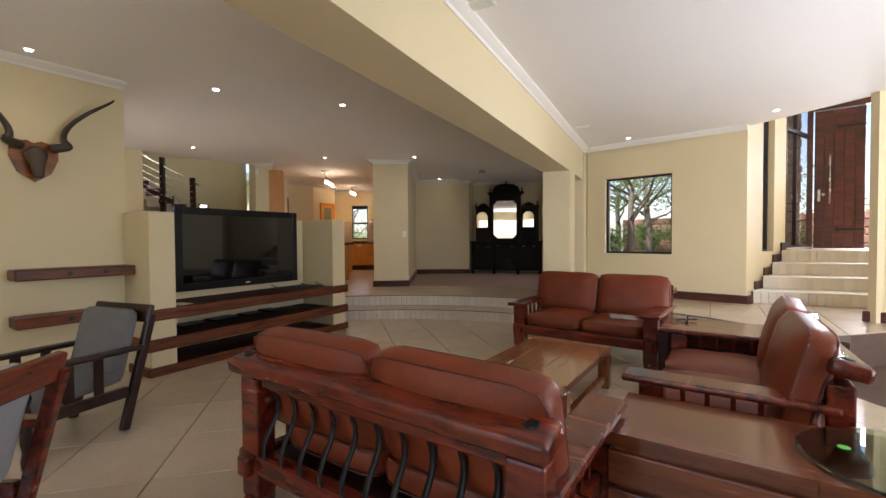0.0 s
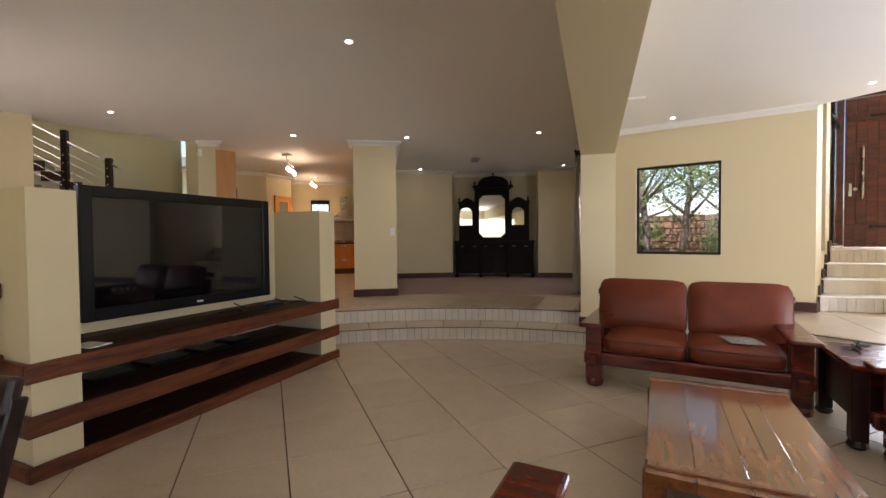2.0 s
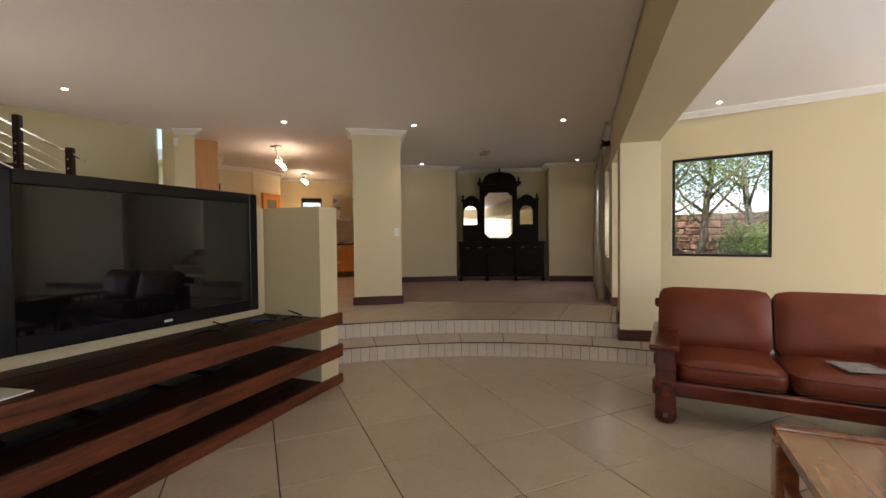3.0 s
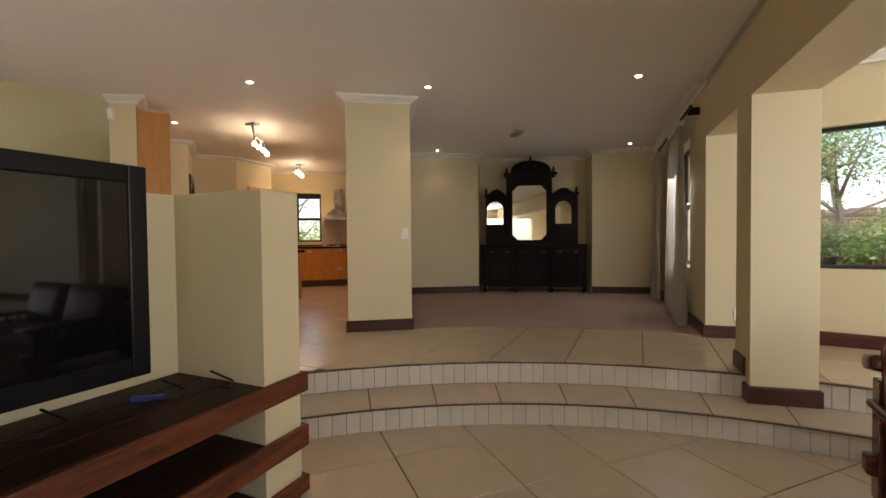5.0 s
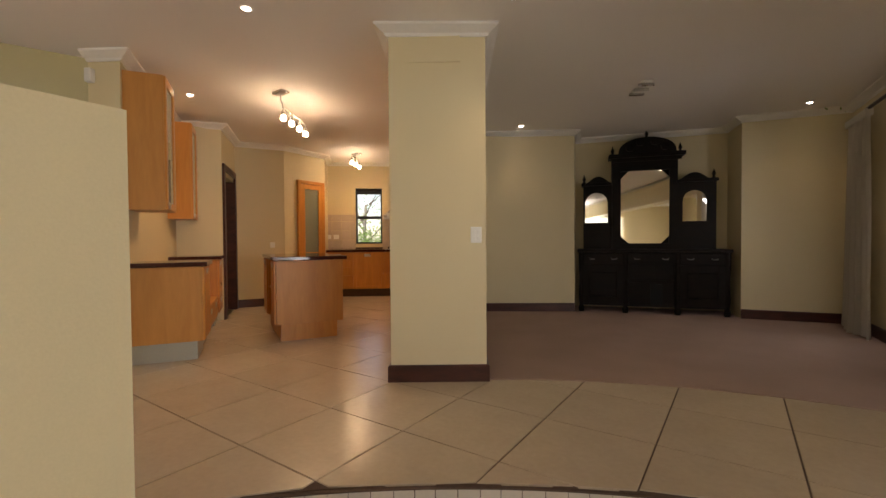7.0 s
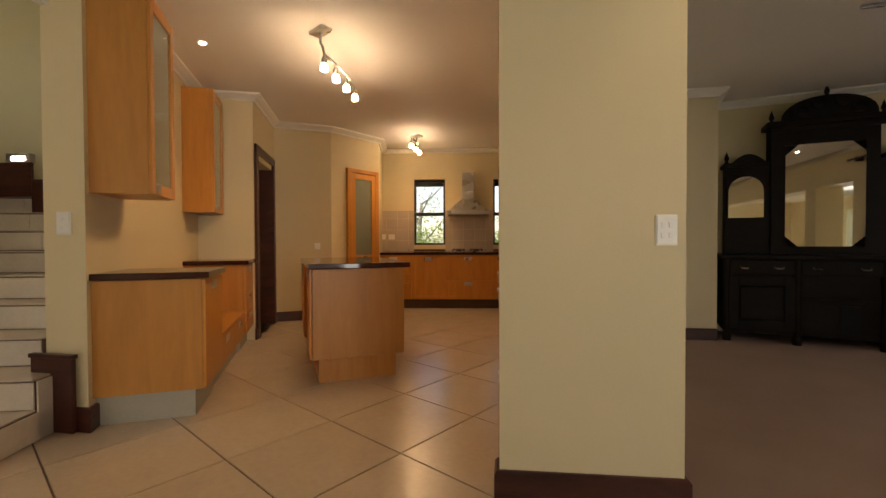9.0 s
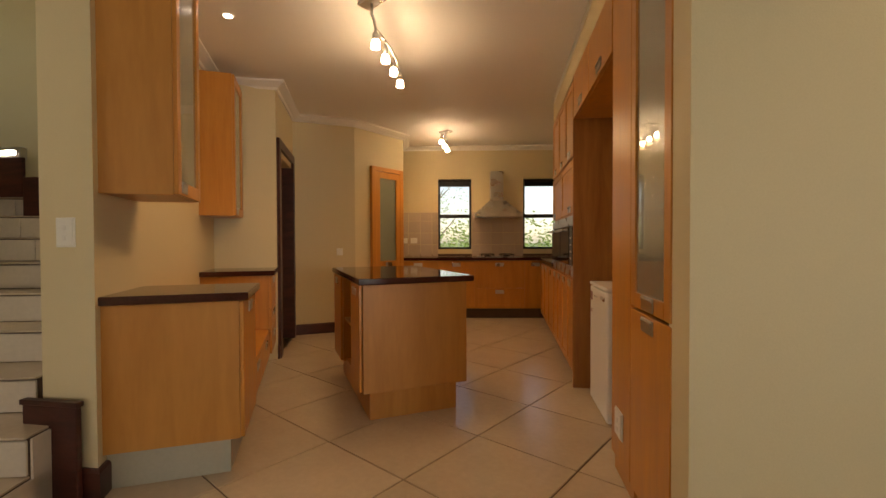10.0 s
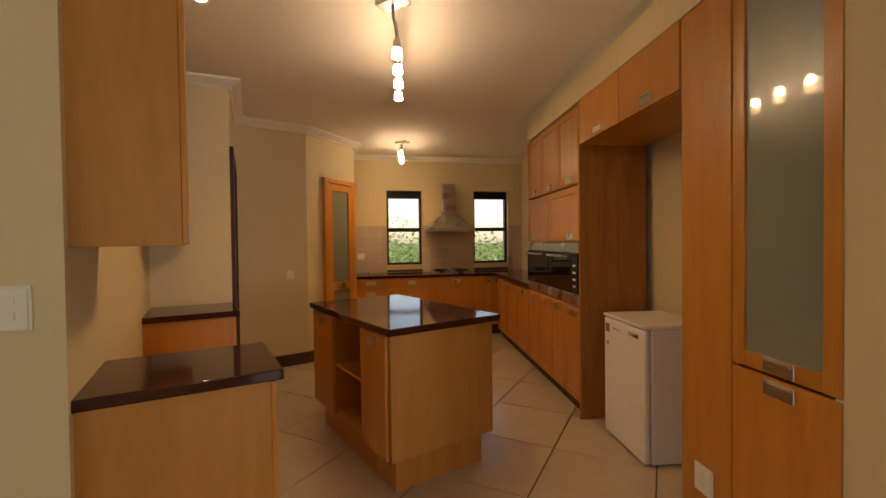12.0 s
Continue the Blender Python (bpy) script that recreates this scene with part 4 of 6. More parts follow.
chest = thing("chest_table", pose(0.80, 2.55, 0, 0, 0, 0), "low timber chest with a smoked glass plate on top", "table")
plank_top(1.50, 0.58, 0.47, 0.53, CHESTWOOD, chest, 2, 8)
part("body", box(-0.70, -0.27, 0.10, 0.70, 0.27, 0.47, 0.008), CHESTWOOD, chest)
for z in (0.13, 0.30):
    part("board", box(-0.725, -0.295, z, 0.725, -0.26, z + 0.15, 0.008), CHESTWOOD, chest)
for sx in (-0.66, 0.66):
    part("foot", box(sx - 0.05, -0.25, 0.0, sx + 0.05, 0.25, 0.10, 0.008), DARKWOOD, chest)
plate = thing("glass_plate", pose(1.10, 2.56, 0.536, 0, 0, 4), "smoked glass plate with a green sticker", "glass plate")
part("glass", lathe([(0.33, 0), (0.34, 0.004), (0.33, 0.01)], 40), SMOKED, plate)
part("sticker", moved(lathe([(0.022, 0.011), (0.022, 0.0125)], 14), pose(-0.18, 0.05, 0)), glow("green_sticker", (0.10, 0.55, 0.06), 0.0), plate, "round green sticker")


def easy_chair(m, label, frame_mat, cloth):
    """An old reclining armchair; it faces local -y."""
    t = thing("easy_chair", m, label, "chair", "old wooden armchairs")
    for sx in (-0.31, 0.31):
        part("front_leg", moved(lathe([(0.026, 0), (0.03, 0.05), (0.022, 0.10), (0.032, 0.16), (0.03, 0.34), (0.02, 0.38), (0.034, 0.43), (0.018, 0.50), (0.028, 0.57)], 12), pose(sx, -0.32, 0)), frame_mat, t, "", True)
        part("back_leg", moved(box(-0.025, -0.03, 0, 0.025, 0.03, 0.86, 0.008), pose(sx, 0.25, 0, -15)), frame_mat, t)
        part("armrest", join(box(sx - 0.045, -0.42, 0.575, sx + 0.045, 0.40, 0.61, 0.012), moved(lathe([(0.03, -0.045), (0.042, 0), (0.03, 0.045)], 14), pose(sx, -0.42, 0.588, 0, 90))), frame_mat, t)
        part("side_rail", box(sx - 0.02, -0.32, 0.24, sx + 0.02, 0.28, 0.32, 0.006), frame_mat, t)
        for y in (-0.12, 0.06):
            part("slat", box(sx - 0.01, y, 0.30, sx + 0.01, y + 0.06, 0.58, 0.003, 1), frame_mat, t)
    part("front_rail", box(-0.31, -0.34, 0.24, 0.31, -0.30, 0.32, 0.006), frame_mat, t)
    crest = box(-0.33, -0.025, -0.07, 0.33, 0.025, 0.07, 0.015)
    part("crest_rail", moved(crest, pose(0, 0.457, 0.835, -15)), frame_mat, t)
    part("seat_cushion", moved(cushion(0.58, 0.60, 0.13, 0.15, 2), pose(0, -0.03, 0.37, 5)), cloth, t, "worn cloth seat cushion", True)
    part("back_cushion", moved(cushion(0.56, 0.56, 0.13, 0.15, 5), pose(0, 0.30, 0.61, 75)), cloth, t, "worn cloth back cushion", True)
    return t


chair = easy_chair(pose(-3.446, 1.217, 0, 0, 0, 13), "dark wooden armchair with grey cloth cushions", DARKWOOD, GREYCLOTH)
chair_b = easy_chair(pose(-2.15, 0.34, 0, 0, 0, -48), "red-brown wooden armchair with a pale cushion", FRAMEWOOD, material("pale_cloth", (0.36, 0.37, 0.39), 0.95, vary=0.12, fine=300, bump=0.5))

# ---- television niche ----
for k, (z0, z1) in enumerate(((0.575, 0.69), (0.26, 0.385), (0.0, 0.095))):
    sh = thing("niche_shelf", TW, "thick railway-sleeper shelf wrapped round the niche wall", "shelf", "sleeper shelves of the television niche")
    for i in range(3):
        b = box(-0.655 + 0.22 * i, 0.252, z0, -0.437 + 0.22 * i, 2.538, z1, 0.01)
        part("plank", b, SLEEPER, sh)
    face = box(0.003, -0.035, z0, 0.032, 2.835, z1, 0.008)
    bmesh.ops.subdivide_edges(face, edges=[e for e in face.edges if abs(e.verts[0].co.y - e.verts[1].co.y) > 1], cuts=20)
    for v in face.verts:
        v.co.z += 0.006 * noise.noise((v.co.y * 3, k, 0))
        v.co.x += 0.006 * noise.noise((v.co.y * 5, k, 4))
    part("front_board", face, SLEEPER_RED, sh, "oiled red-brown edge board")
    part("side_board", box(-0.42, -0.034, z0, 0.003, -0.002, z1, 0.006), SLEEPER_RED, sh)
    part("side_board", box(-0.30, 2.802, z0, 0.003, 2.834, z1, 0.006), SLEEPER_RED, sh)
tv = thing("television", TW @ pose(-0.538, 1.397, 0.785, 0, 0, -2.35), "large black flat television with a glossy screen", "television")
TVW, TVH = 0.869, 1.023
part("bezel", join(box(-0.03, -TVW, 0, 0.045, -TVW + 0.085, TVH, 0.008), box(-0.03, TVW - 0.085, 0, 0.045, TVW, TVH, 0.008), box(-0.03, -TVW + 0.085, 0, 0.045, TVW - 0.085, 0.095, 0.008), box(-0.03, -TVW + 0.085, TVH - 0.085, 0.045, TVW - 0.085, TVH, 0.008)), BLACK, tv)
part("screen", box(-0.02, -TVW + 0.08, 0.09, 0.034, TVW - 0.08, TVH - 0.08), SCREEN, tv, "glossy dark screen")
part("back_shell", box(-0.05, -TVW + 0.1, 0.1, -0.03, TVW - 0.1, TVH - 0.1, 0.02), BLACK, tv)
part("badge", box(0.045, 0.02, 0.035, 0.048, 0.08, 0.052), PLASTIC, tv, "small pale maker's badge")
part("wall_bracket", box(-0.105, -0.3, 0.25, -0.049, 0.3, 0.75, 0.002), IRON, tv)
for i, (y, l) in enumerate(((1.55, 0.34), (2.05, 0.28), (2.30, 0.22))):
    cab = thing("cable", TW @ pose(-0.42 + 0.1 * i, y, 0.692), "loose black cable on the upper shelf", "cable", "loose cables")
    part("cord", tube([(0, 0, 0.006), (0.06, l * 0.3, 0.03), (0.10, l * 0.6, 0.008), (0.02, l, 0.008), (-0.12, l * 0.9, 0.05)], 0.006, 6), BLACK, cab)
clip_box = thing("adapter", TW @ pose(-0.36, 2.18, 0.692, 0, 0, 30), "small blue plastic adapter on the shelf", "adapter")
part("case", box(-0.07, -0.02, 0, 0.07, 0.02, 0.022, 0.005), material("blue_plastic", (0.02, 0.06, 0.25), 0.4, bump=0), clip_box)
for i, (y, l, h) in enumerate(((0.45, 0.30, 0.03), (0.85, 0.34, 0.035), (1.30, 0.26, 0.03), (1.62, 0.2, 0.04))):
    dev = thing("media_box", TW @ pose(-0.40, y, 0.387, 0, 0, 2 * i), "flat black media box on the middle shelf", "media player", "media boxes")
    part("case", box(-0.12, 0, 0, 0.12, l, h, 0.005), BLACK, dev)
note = thing("paper_sheet", TW @ pose(-0.16, 0.36, 0.692, 0, 0, 10), "white sheet of paper on the upper shelf", "paper")
part("sheet", box(-0.10, -0.05, 0, 0.10, 0.10, 0.006, 0.001, 1), PLASTIC, note)

for z, w in ((1.05, 0.92), (0.62, 0.92)):
    ws = thing("wall_shelf", pose(-4.93, 1.25, z), "thick floating sleeper shelf below the trophy", "shelf", "floating sleeper shelves")
    b = box(0.002, 0, 0, 0.265, w, 0.10, 0.012)
    part("board", b, SLEEPER_RED, ws)
    for y in (0.3, 0.58):
        part("bolt", moved(lathe([(0.022, 0), (0.022, 0.004), (0.010, 0.006)], 12), pose(0.264, y + 0.08, 0.05, 0, 90)), IRON, ws, "dark bolt head")

trophy = thing("horn_trophy", pose(-4.928, 1.455, 2.17), "spiral-horned skull trophy on a wooden shield", "trophy")
shield = [(-0.17, 0.15), (-0.05, 0.18), (0.0, 0.155), (0.05, 0.18), (0.17, 0.15), (0.175, 0.02), (0.12, -0.12), (0.0, -0.21), (-0.12, -0.12), (-0.175, 0.02)]
part("shield", moved(prism(shield[::-1], 0.0, 0.03, 0.006), pose(0, 0, 0, 90, 0, 90)), TABLEWOOD, trophy, "shaped wooden shield")
sk = lathe([(0.03, -0.19), (0.045, -0.15), (0.05, -0.08), (0.075, 0.0), (0.085, 0.06), (0.05, 0.11)], 14)
part("skull", moved(sk, Matrix.Translation((0.10, 0, 0)) @ Matrix.Rotation(radians(-22), 4, "Y")), BONE, trophy, "dark brown skull", True)
for sy in (-1, 1):
    pts = []
    for i in range(34):
        f = i / 33
        w = f * 2 * math.pi * 1.25
        pts.append((0.10 + 0.10 * f + 0.05 * math.sin(w), sy * (0.05 + 0.46 * f + 0.095 * math.sin(w + 0.6) * (1 - 0.3 * f)), 0.06 + 0.60 * f ** 1.25 + 0.05 * math.cos(w)))
    part("horn", tube(pts, 0.043, 10, lambda f: 1.0 - 0.80 * f), HORN, trophy, "spiral dark horn", True)

# ---- kitchen ----


def pull(parent, m, w=0.13):
    """A recessed steel pull; local x along it, y out of the front."""
    part("handle", moved(join(box(-w / 2, 0.0, -0.028, w / 2, 0.006, 0.028, 0.002, 1), box(-w / 2 + 0.008, 0.006, 0.012, w / 2 - 0.008, 0.012, 0.022, 0.002, 1)), m), STEEL, parent, "recessed steel pull")


def front(parent, name, x0, x1, z0, z1, y, mat=CABINET, shaker=True, handle=None, glazed=False, lying=True):
    """A door or drawer front in the plane y, facing local -y, with its handle at (x, z)."""
    g, t = 0.003, 0.02
    if glazed:
        b = 0.065
        o = part(name, join(box(x0 + g, y - t, z0 + g, x0 + b, y, z1 - g, 0.003), box(x1 - b, y - t, z0 + g, x1 - g, y, z1 - g, 0.003), box(x0 + b, y - t, z0 + g, x1 - b, y, z0 + b, 0.003), box(x0 + b, y - t, z1 - b, x1 - b, y, z1 - g, 0.003)), mat, parent)
        part("pane", box(x0 + b, y - 0.012, z0 + b, x1 - b, y - 0.006, z1 - b), FROST, o, "frosted glass pane")
    elif shaker and x1 - x0 > 0.2 and z1 - z0 > 0.25:
        b = 0.06
        o = part(name, join(box(x0 + g, y - t, z0 + g, x0 + b, y, z1 - g, 0.003), box(x1 - b, y - t, z0 + g, x1 - g, y, z1 - g, 0.003), box(x0 + b, y - t, z0 + g, x1 - b, y, z0 + b, 0.003), box(x0 + b, y - t, z1 - b, x1 - b, y, z1 - g, 0.003), box(x0 + b, y - t + 0.008, z0 + b, x1 - b, y, z1 - b)), mat, parent)
    else:
        o = part(name, box(x0 + g, y - t, z0 + g, x1 - g, y, z1 - g, 0.003), mat, parent)
    if handle:
        pull(o, pose(handle[0], y - t, handle[1], 0, 0, 180))
    return o


# tall units along the wall to the dining room: local x along them, y into them, from the pillar on
KR = pose(-6.01, 7.242, 0, 0, 0, 34.7 - 90)
# local x runs back towards the pillar, so a unit at the distance s has x from -s
DEP, TOPZ = 0.515, 2.83


def carcass(parent, x0, x1, z0, z1, mat=CABINET, depth=DEP, back=True):
    part("carcass", join(box(x0, 0.0, z0, x0 + 0.018, depth, z1), box(x1 - 0.018, 0, z0, x1, depth, z1), box(x0 + 0.018, 0, z0, x1 - 0.018, depth, z0 + 0.018), box(x0 + 0.018, 0, z1 - 0.018, x1 - 0.018, depth, z1), box(x0 + 0.018, depth - 0.012, z0 + 0.018, x1 - 0.018, depth, z1 - 0.018)), mat, parent)


filler = thing("filler_panel", KR, "plain honey wood filler panel beside the pillar", "panel")
part("panel", box(0.0, -0.01, U, 0.125, 0.03, TOPZ, 0.003), CABINET, filler)
glass_unit = thing("tall_cabinet", KR, "tall honey wood cabinet with a frosted glass door", "cabinet")
carcass(glass_unit, -0.455, -0.002, U + 0.1, TOPZ)
for z in (1.71, 2.10, 2.50):
    part("shelf", box(-0.435, 0.03, z, -0.02, DEP - 0.02, z + 0.02), CABINET_PALE, glass_unit)
front(glass_unit, "glass_door", -0.455, -0.002, 1.248, TOPZ - 0.01, 0.0, handle=(-0.23, 1.285), glazed=True)
front(glass_unit, "lower_door", -0.455, -0.002, U + 0.1, 1.242, 0.0, shaker=False, handle=(-0.23, 1.20))
part("plinth", box(-0.455, 0.05, U, -0.002, 0.07, U + 0.1), CABINET, glass_unit)
tall_b = thing("tall_cabinet", KR, "tall plain honey wood larder panel", "cabinet")
part("body", box(-0.785, 0.0, U + 0.005, -0.458, DEP, TOPZ, 0.003), CABINET, tall_b)
part("door", box(-0.78, -0.018, U + 0.1, -0.462, -0.001, TOPZ - 0.01, 0.003), CABINET, tall_b)
niche = thing("overhead_cabinet", KR, "honey wood cabinet over the refrigerator niche", "cabinet")
carcass(niche, -1.995, -0.79, 2.485, TOPZ)
front(niche, "door", -1.995, -1.39, 2.485, TOPZ - 0.005, 0.0, shaker=False, handle=(-1.69, 2.54))
front(niche, "door", -1.39, -0.79, 2.485, TOPZ - 0.005, 0.0, shaker=False, handle=(-1.09, 2.54))
# Darker copy of the cabinet wood; the niche's shade is in its colour.
part("side_panel", box(-2.02, -0.02, U, -1.998, DEP, TOPZ, 0.002), wood("shaded_panel_wood", (0.26, 0.095, 0.022), (0.40, 0.17, 0.045), 0.4, (7, 7, 0.8)), niche, "red-brown side panel with niche shade in its colour")
fridge = thing("refrigerator", KR @ pose(-1.79, 0.08, U), "small white under-counter refrigerator", "refrigerator")
part("body", box(0, 0.035, 0.015, 0.53, 0.43, 0.845, 0.01), FRIDGE, fridge)
part("door", box(0.003, -0.01, 0.02, 0.527, 0.03, 0.84, 0.012), FRIDGE, fridge)
part("worktop", box(-0.004, -0.012, 0.846, 0.534, 0.432, 0.868, 0.006), FRIDGE, fridge)
part("badge", box(0.34, -0.0125, 0.775, 0.46, -0.0095, 0.80), STEEL, fridge, "small metal badge")
part("nameplate", box(0.15, -0.0125, 0.775, 0.24, -0.0095, 0.783), STEEL, fridge, "small metal badge")
part("sticker", join(box(0.03, -0.0125, 0.74, 0.085, -0.0095, 0.80), box(0.05, -0.0125, 0.655, 0.07, -0.0095, 0.675)), material("red_sticker", (0.30, 0.10, 0.08), 0.5), fridge, "small red sticker")
for x in (0.05, 0.48):
    part("foot", moved(lathe([(0.018, 0), (0.018, 0.02)], 10), pose(x, 0.06, 0)), BLACK, fridge)

S0, S1, S2 = -2.025, -2.70, -3.39
for a0, a1, mid in ((S1, S0, 0), (S2, S1, 1)):
    base = thing("base_cabinet", KR, "honey wood base cabinet below the ovens", "cabinet", "kitchen base cabinets")
    carcass(base, a0, a1, U + 0.12, 1.235)
    c = (a0 + a1) / 2
    front(base, "door", a0, c, U + 0.12, 1.225, 0.0, handle=(a0 + 0.17, 1.18))
    front(base, "door", c, a1, U + 0.12, 1.225, 0.0, handle=(a1 - 0.17, 1.18))
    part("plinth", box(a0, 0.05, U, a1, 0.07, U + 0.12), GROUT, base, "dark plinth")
    upper_c = thing("wall_cabinet", KR, "honey wood wall cabinet above the ovens", "cabinet", "kitchen wall cabinets")
    carcass(upper_c, a0, a1, 1.742, 2.19)
    front(upper_c, "door", a0, a1, 1.75, 2.185, 0.0, handle=(a1 - 0.17 if mid == 0 else a0 + 0.2, 1.79))
    oven = thing("built_in_oven", KR, ("black glass built-in microwave oven with steel trim", "black glass built-in oven with steel trim")[mid], "oven", "built-in ovens")
    part("housing", box(a0 + 0.004, 0.0, 1.24, a1 - 0.004, 0.45, 1.738), BLACK, oven)
    part("door", box(a0 + 0.01, -0.03, 1.33, a1 - 0.01 - (0.14 if mid == 0 else 0), -0.001, 1.65, 0.004), SCREEN, oven, "black glass oven door")
    part("control_panel", box(a0 + 0.01, -0.024, 1.655, a1 - 0.01, -0.001, 1.733, 0.004), STEEL, oven, "steel control panel")
    part("kickstrip", box(a0 + 0.01, -0.024, 1.243, a1 - 0.01, -0.001, 1.325, 0.004), STEEL, oven, "steel lower strip")
    if mid == 0:
        part("keypad", box(a1 - 0.145, -0.024, 1.33, a1 - 0.01, -0.001, 1.65, 0.003), BLACK, oven)
        part("knob", join(*[box(a1 - 0.10, -0.028, 1.38 + 0.055 * i, a1 - 0.05, -0.023, 1.395 + 0.055 * i) for i in range(4)]), PLASTIC, oven, "pale buttons")
    part("handle", tube([(a0 + 0.07, -0.03, 1.625), (a0 + 0.07, -0.065, 1.625), (a1 - 0.20, -0.065, 1.625), (a1 - 0.20, -0.03, 1.625)], 0.009), STEEL, oven, "steel bar handle")
thirds = [S2 + (S0 - S2) * i / 3 for i in range(4)]
for a0, a1 in zip(thirds, thirds[1:]):
    u = thing("wall_cabinet", KR, "honey wood top cabinet above the ovens", "cabinet", "kitchen wall cabinets")
    carcass(u, a0, a1, 2.20, TOPZ - 0.02)
    front(u, "door", a0, a1, 2.20, TOPZ - 0.025, 0.0, handle=(a1 - 0.2, 2.245))
structure("bulkhead", moved(box(-3.41, -0.012, TOPZ + 0.002, 0.125, DEP + 0.02, CEIL + 0.02), KR), PAINT, "cream bulkhead above the tall cabinets", "bulkhead")
KRp = lambda x, y: tuple((KR @ Vector((x, y, 0))).xy)
cornice([KRp(-3.41, DEP), KRp(-3.41, -0.012), KRp(0.125, -0.012)])
END = -4.93
for i, (a0, a1) in enumerate(((-3.92, -3.395), (-4.45, -3.92), (END, -4.45))):
    base = thing("base_cabinet", KR, "honey wood base cabinet under the granite worktop", "cabinet", "kitchen base cabinets")
    carcass(base, a0, a1, U + 0.12, 1.215)
    front(base, "door", a0, a1, U + 0.12, 1.21, 0.0, handle=((a0 + a1) / 2, 1.165))
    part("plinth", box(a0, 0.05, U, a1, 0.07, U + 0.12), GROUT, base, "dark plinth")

# counter under the windows: local x along the wall, room towards -y
KB = Matrix.Translation((0, 0, 0.025)) @ frame_at(KB_A, KB_B)
units = ((0.12, 0.72, "drawers"), (0.72, 1.27, "door"), (1.27, 2.02, "wide"), (2.02, 2.34, "door"))
for x0, x1, kind in units:
    base = thing("base_cabinet", KB @ pose(0, -0.63, 0), ("honey wood base cabinet with drawers under the worktop" if kind != "door" else "honey wood base cabinet under the granite worktop"), "cabinet", "kitchen base cabinets")
    carcass(base, x0, x1, U + 0.13, 1.215, depth=0.60)
    zs = {"drawers": (0.49, 0.76, 0.92, 1.06, 1.21), "wide": (0.49, 0.80, 1.21), "door": (0.49, 1.21)}[kind]
    for z0, z1 in zip(zs, zs[1:]):
        front(base, "drawer" if kind != "door" else "door", x0, x1, z0, z1, 0.0, shaker=kind != "drawers", handle=((x0 + x1) / 2, z1 - 0.055))
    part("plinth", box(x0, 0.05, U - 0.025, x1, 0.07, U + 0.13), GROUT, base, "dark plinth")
wt = [(0.0, -0.655), (2.37, -0.655)]
corner = (KB.inverted() @ KR @ Vector((END + 0.02, -0.03, 0))).xy
c1, c2 = (KB.inverted() @ KR @ Vector((-3.395, -0.03, 0))).xy, (KB.inverted() @ KR @ Vector((-3.395, DEP, 0))).xy
worktop = thing("worktop", KB, "polished dark red granite worktop round the corner", "worktop")
part("slab", prism([(0.0, -0.002), (0.0, -0.655), (tuple(corner)[0], -0.655), tuple(c1), tuple(c2), (3.05, -0.002)], 1.218, 1.258, 0.006), GRANITE, worktop)
hob = thing("gas_hob", KB @ pose(1.34, -0.54, 1.258), "steel gas hob with black pan supports", "hob")
part("tray", box(0, 0, 0.001, 0.62, 0.44, 0.012, 0.004), STEEL, hob)
for x in (0.15, 0.45):
    for y in (0.12, 0.32):
        part("burner", moved(lathe([(0.05, 0.012), (0.05, 0.022), (0.035, 0.03)], 14), pose(x, y, 0)), IRON, hob)
        part("pan_support", join(box(x - 0.10, y - 0.006, 0.04, x + 0.10, y + 0.006, 0.052), box(x - 0.006, y - 0.09, 0.04, x + 0.006, y + 0.09, 0.052), box(x - 0.1, y - 0.006, 0.012, x - 0.088, y + 0.006, 0.04), box(x + 0.088, y - 0.006, 0.012, x + 0.1, y + 0.006, 0.04)), IRON, hob)
hood = thing("cooker_hood", KB @ pose(1.655, 0, -0.015), "brushed steel pyramid cooker hood on the tiled wall", "cooker hood")
bm = bmesh.new()
lo = [bm.verts.new((x, y, 1.955)) for x, y in ((-0.36, -0.42), (0.36, -0.42), (0.36, -0.016), (-0.36, -0.016))]
hi = [bm.verts.new((x, y, 2.17)) for x, y in ((-0.12, -0.26), (0.12, -0.26), (0.12, -0.016), (-0.12, -0.016))]
for i in range(4):
    bm.faces.new((lo[i], lo[(i + 1) % 4], hi[(i + 1) % 4], hi[i]))
bm.faces.new(hi), bm.faces.new(lo[::-1])
part("canopy", bm, STEEL, hood)
part("rim", box(-0.36, -0.42, 1.905, 0.36, -0.016, 1.954, 0.004), STEEL, hood)
part("chimney", box(-0.10, -0.22, 2.172, 0.10, -0.016, 2.64, 0.004), STEEL, hood)
tap = thing("sink_tap", KB @ pose(2.62, -0.20, 1.258), "curved chrome mixer tap by the sink", "tap")
part("spout", tube([(0, 0, 0), (0, 0, 0.16), (0, -0.04, 0.22), (0, -0.12, 0.22), (0, -0.15, 0.17)], 0.011), STEEL, tap, "", True)
splash = structure("splashback", moved(box(0, -0.004, 1.26, 3.0, -0.001, 1.30), KB), GROUT, "beige square wall tiles above the worktop", "tiles")
ts = 0.195
for row in range(4):
    for col in range(15):
        x0, z0 = 0.02 + col * ts, 1.262 + row * ts
        x1, z1 = x0 + ts - 0.006, min(z0 + ts - 0.006, 1.985)
        for w0, w1 in ((0.70, 1.255), (2.105, 2.69)):
            if z1 > 1.40:
                if x0 < w0 < x1:
                    x1 = w0 - 0.003
                if x0 < w1 < x1:
                    x0 = w1 + 0.003
                if x0 >= w0 - 0.01 and x1 <= w1 + 0.01:
                    x1 = x0
        if x1 - x0 > 0.02 and z1 - z0 > 0.02:
            part("wall_tile", moved(box(x0, -0.012, z0, x1, -0.001, z1, 0.0015, 1), KB), SPLASH, splash)

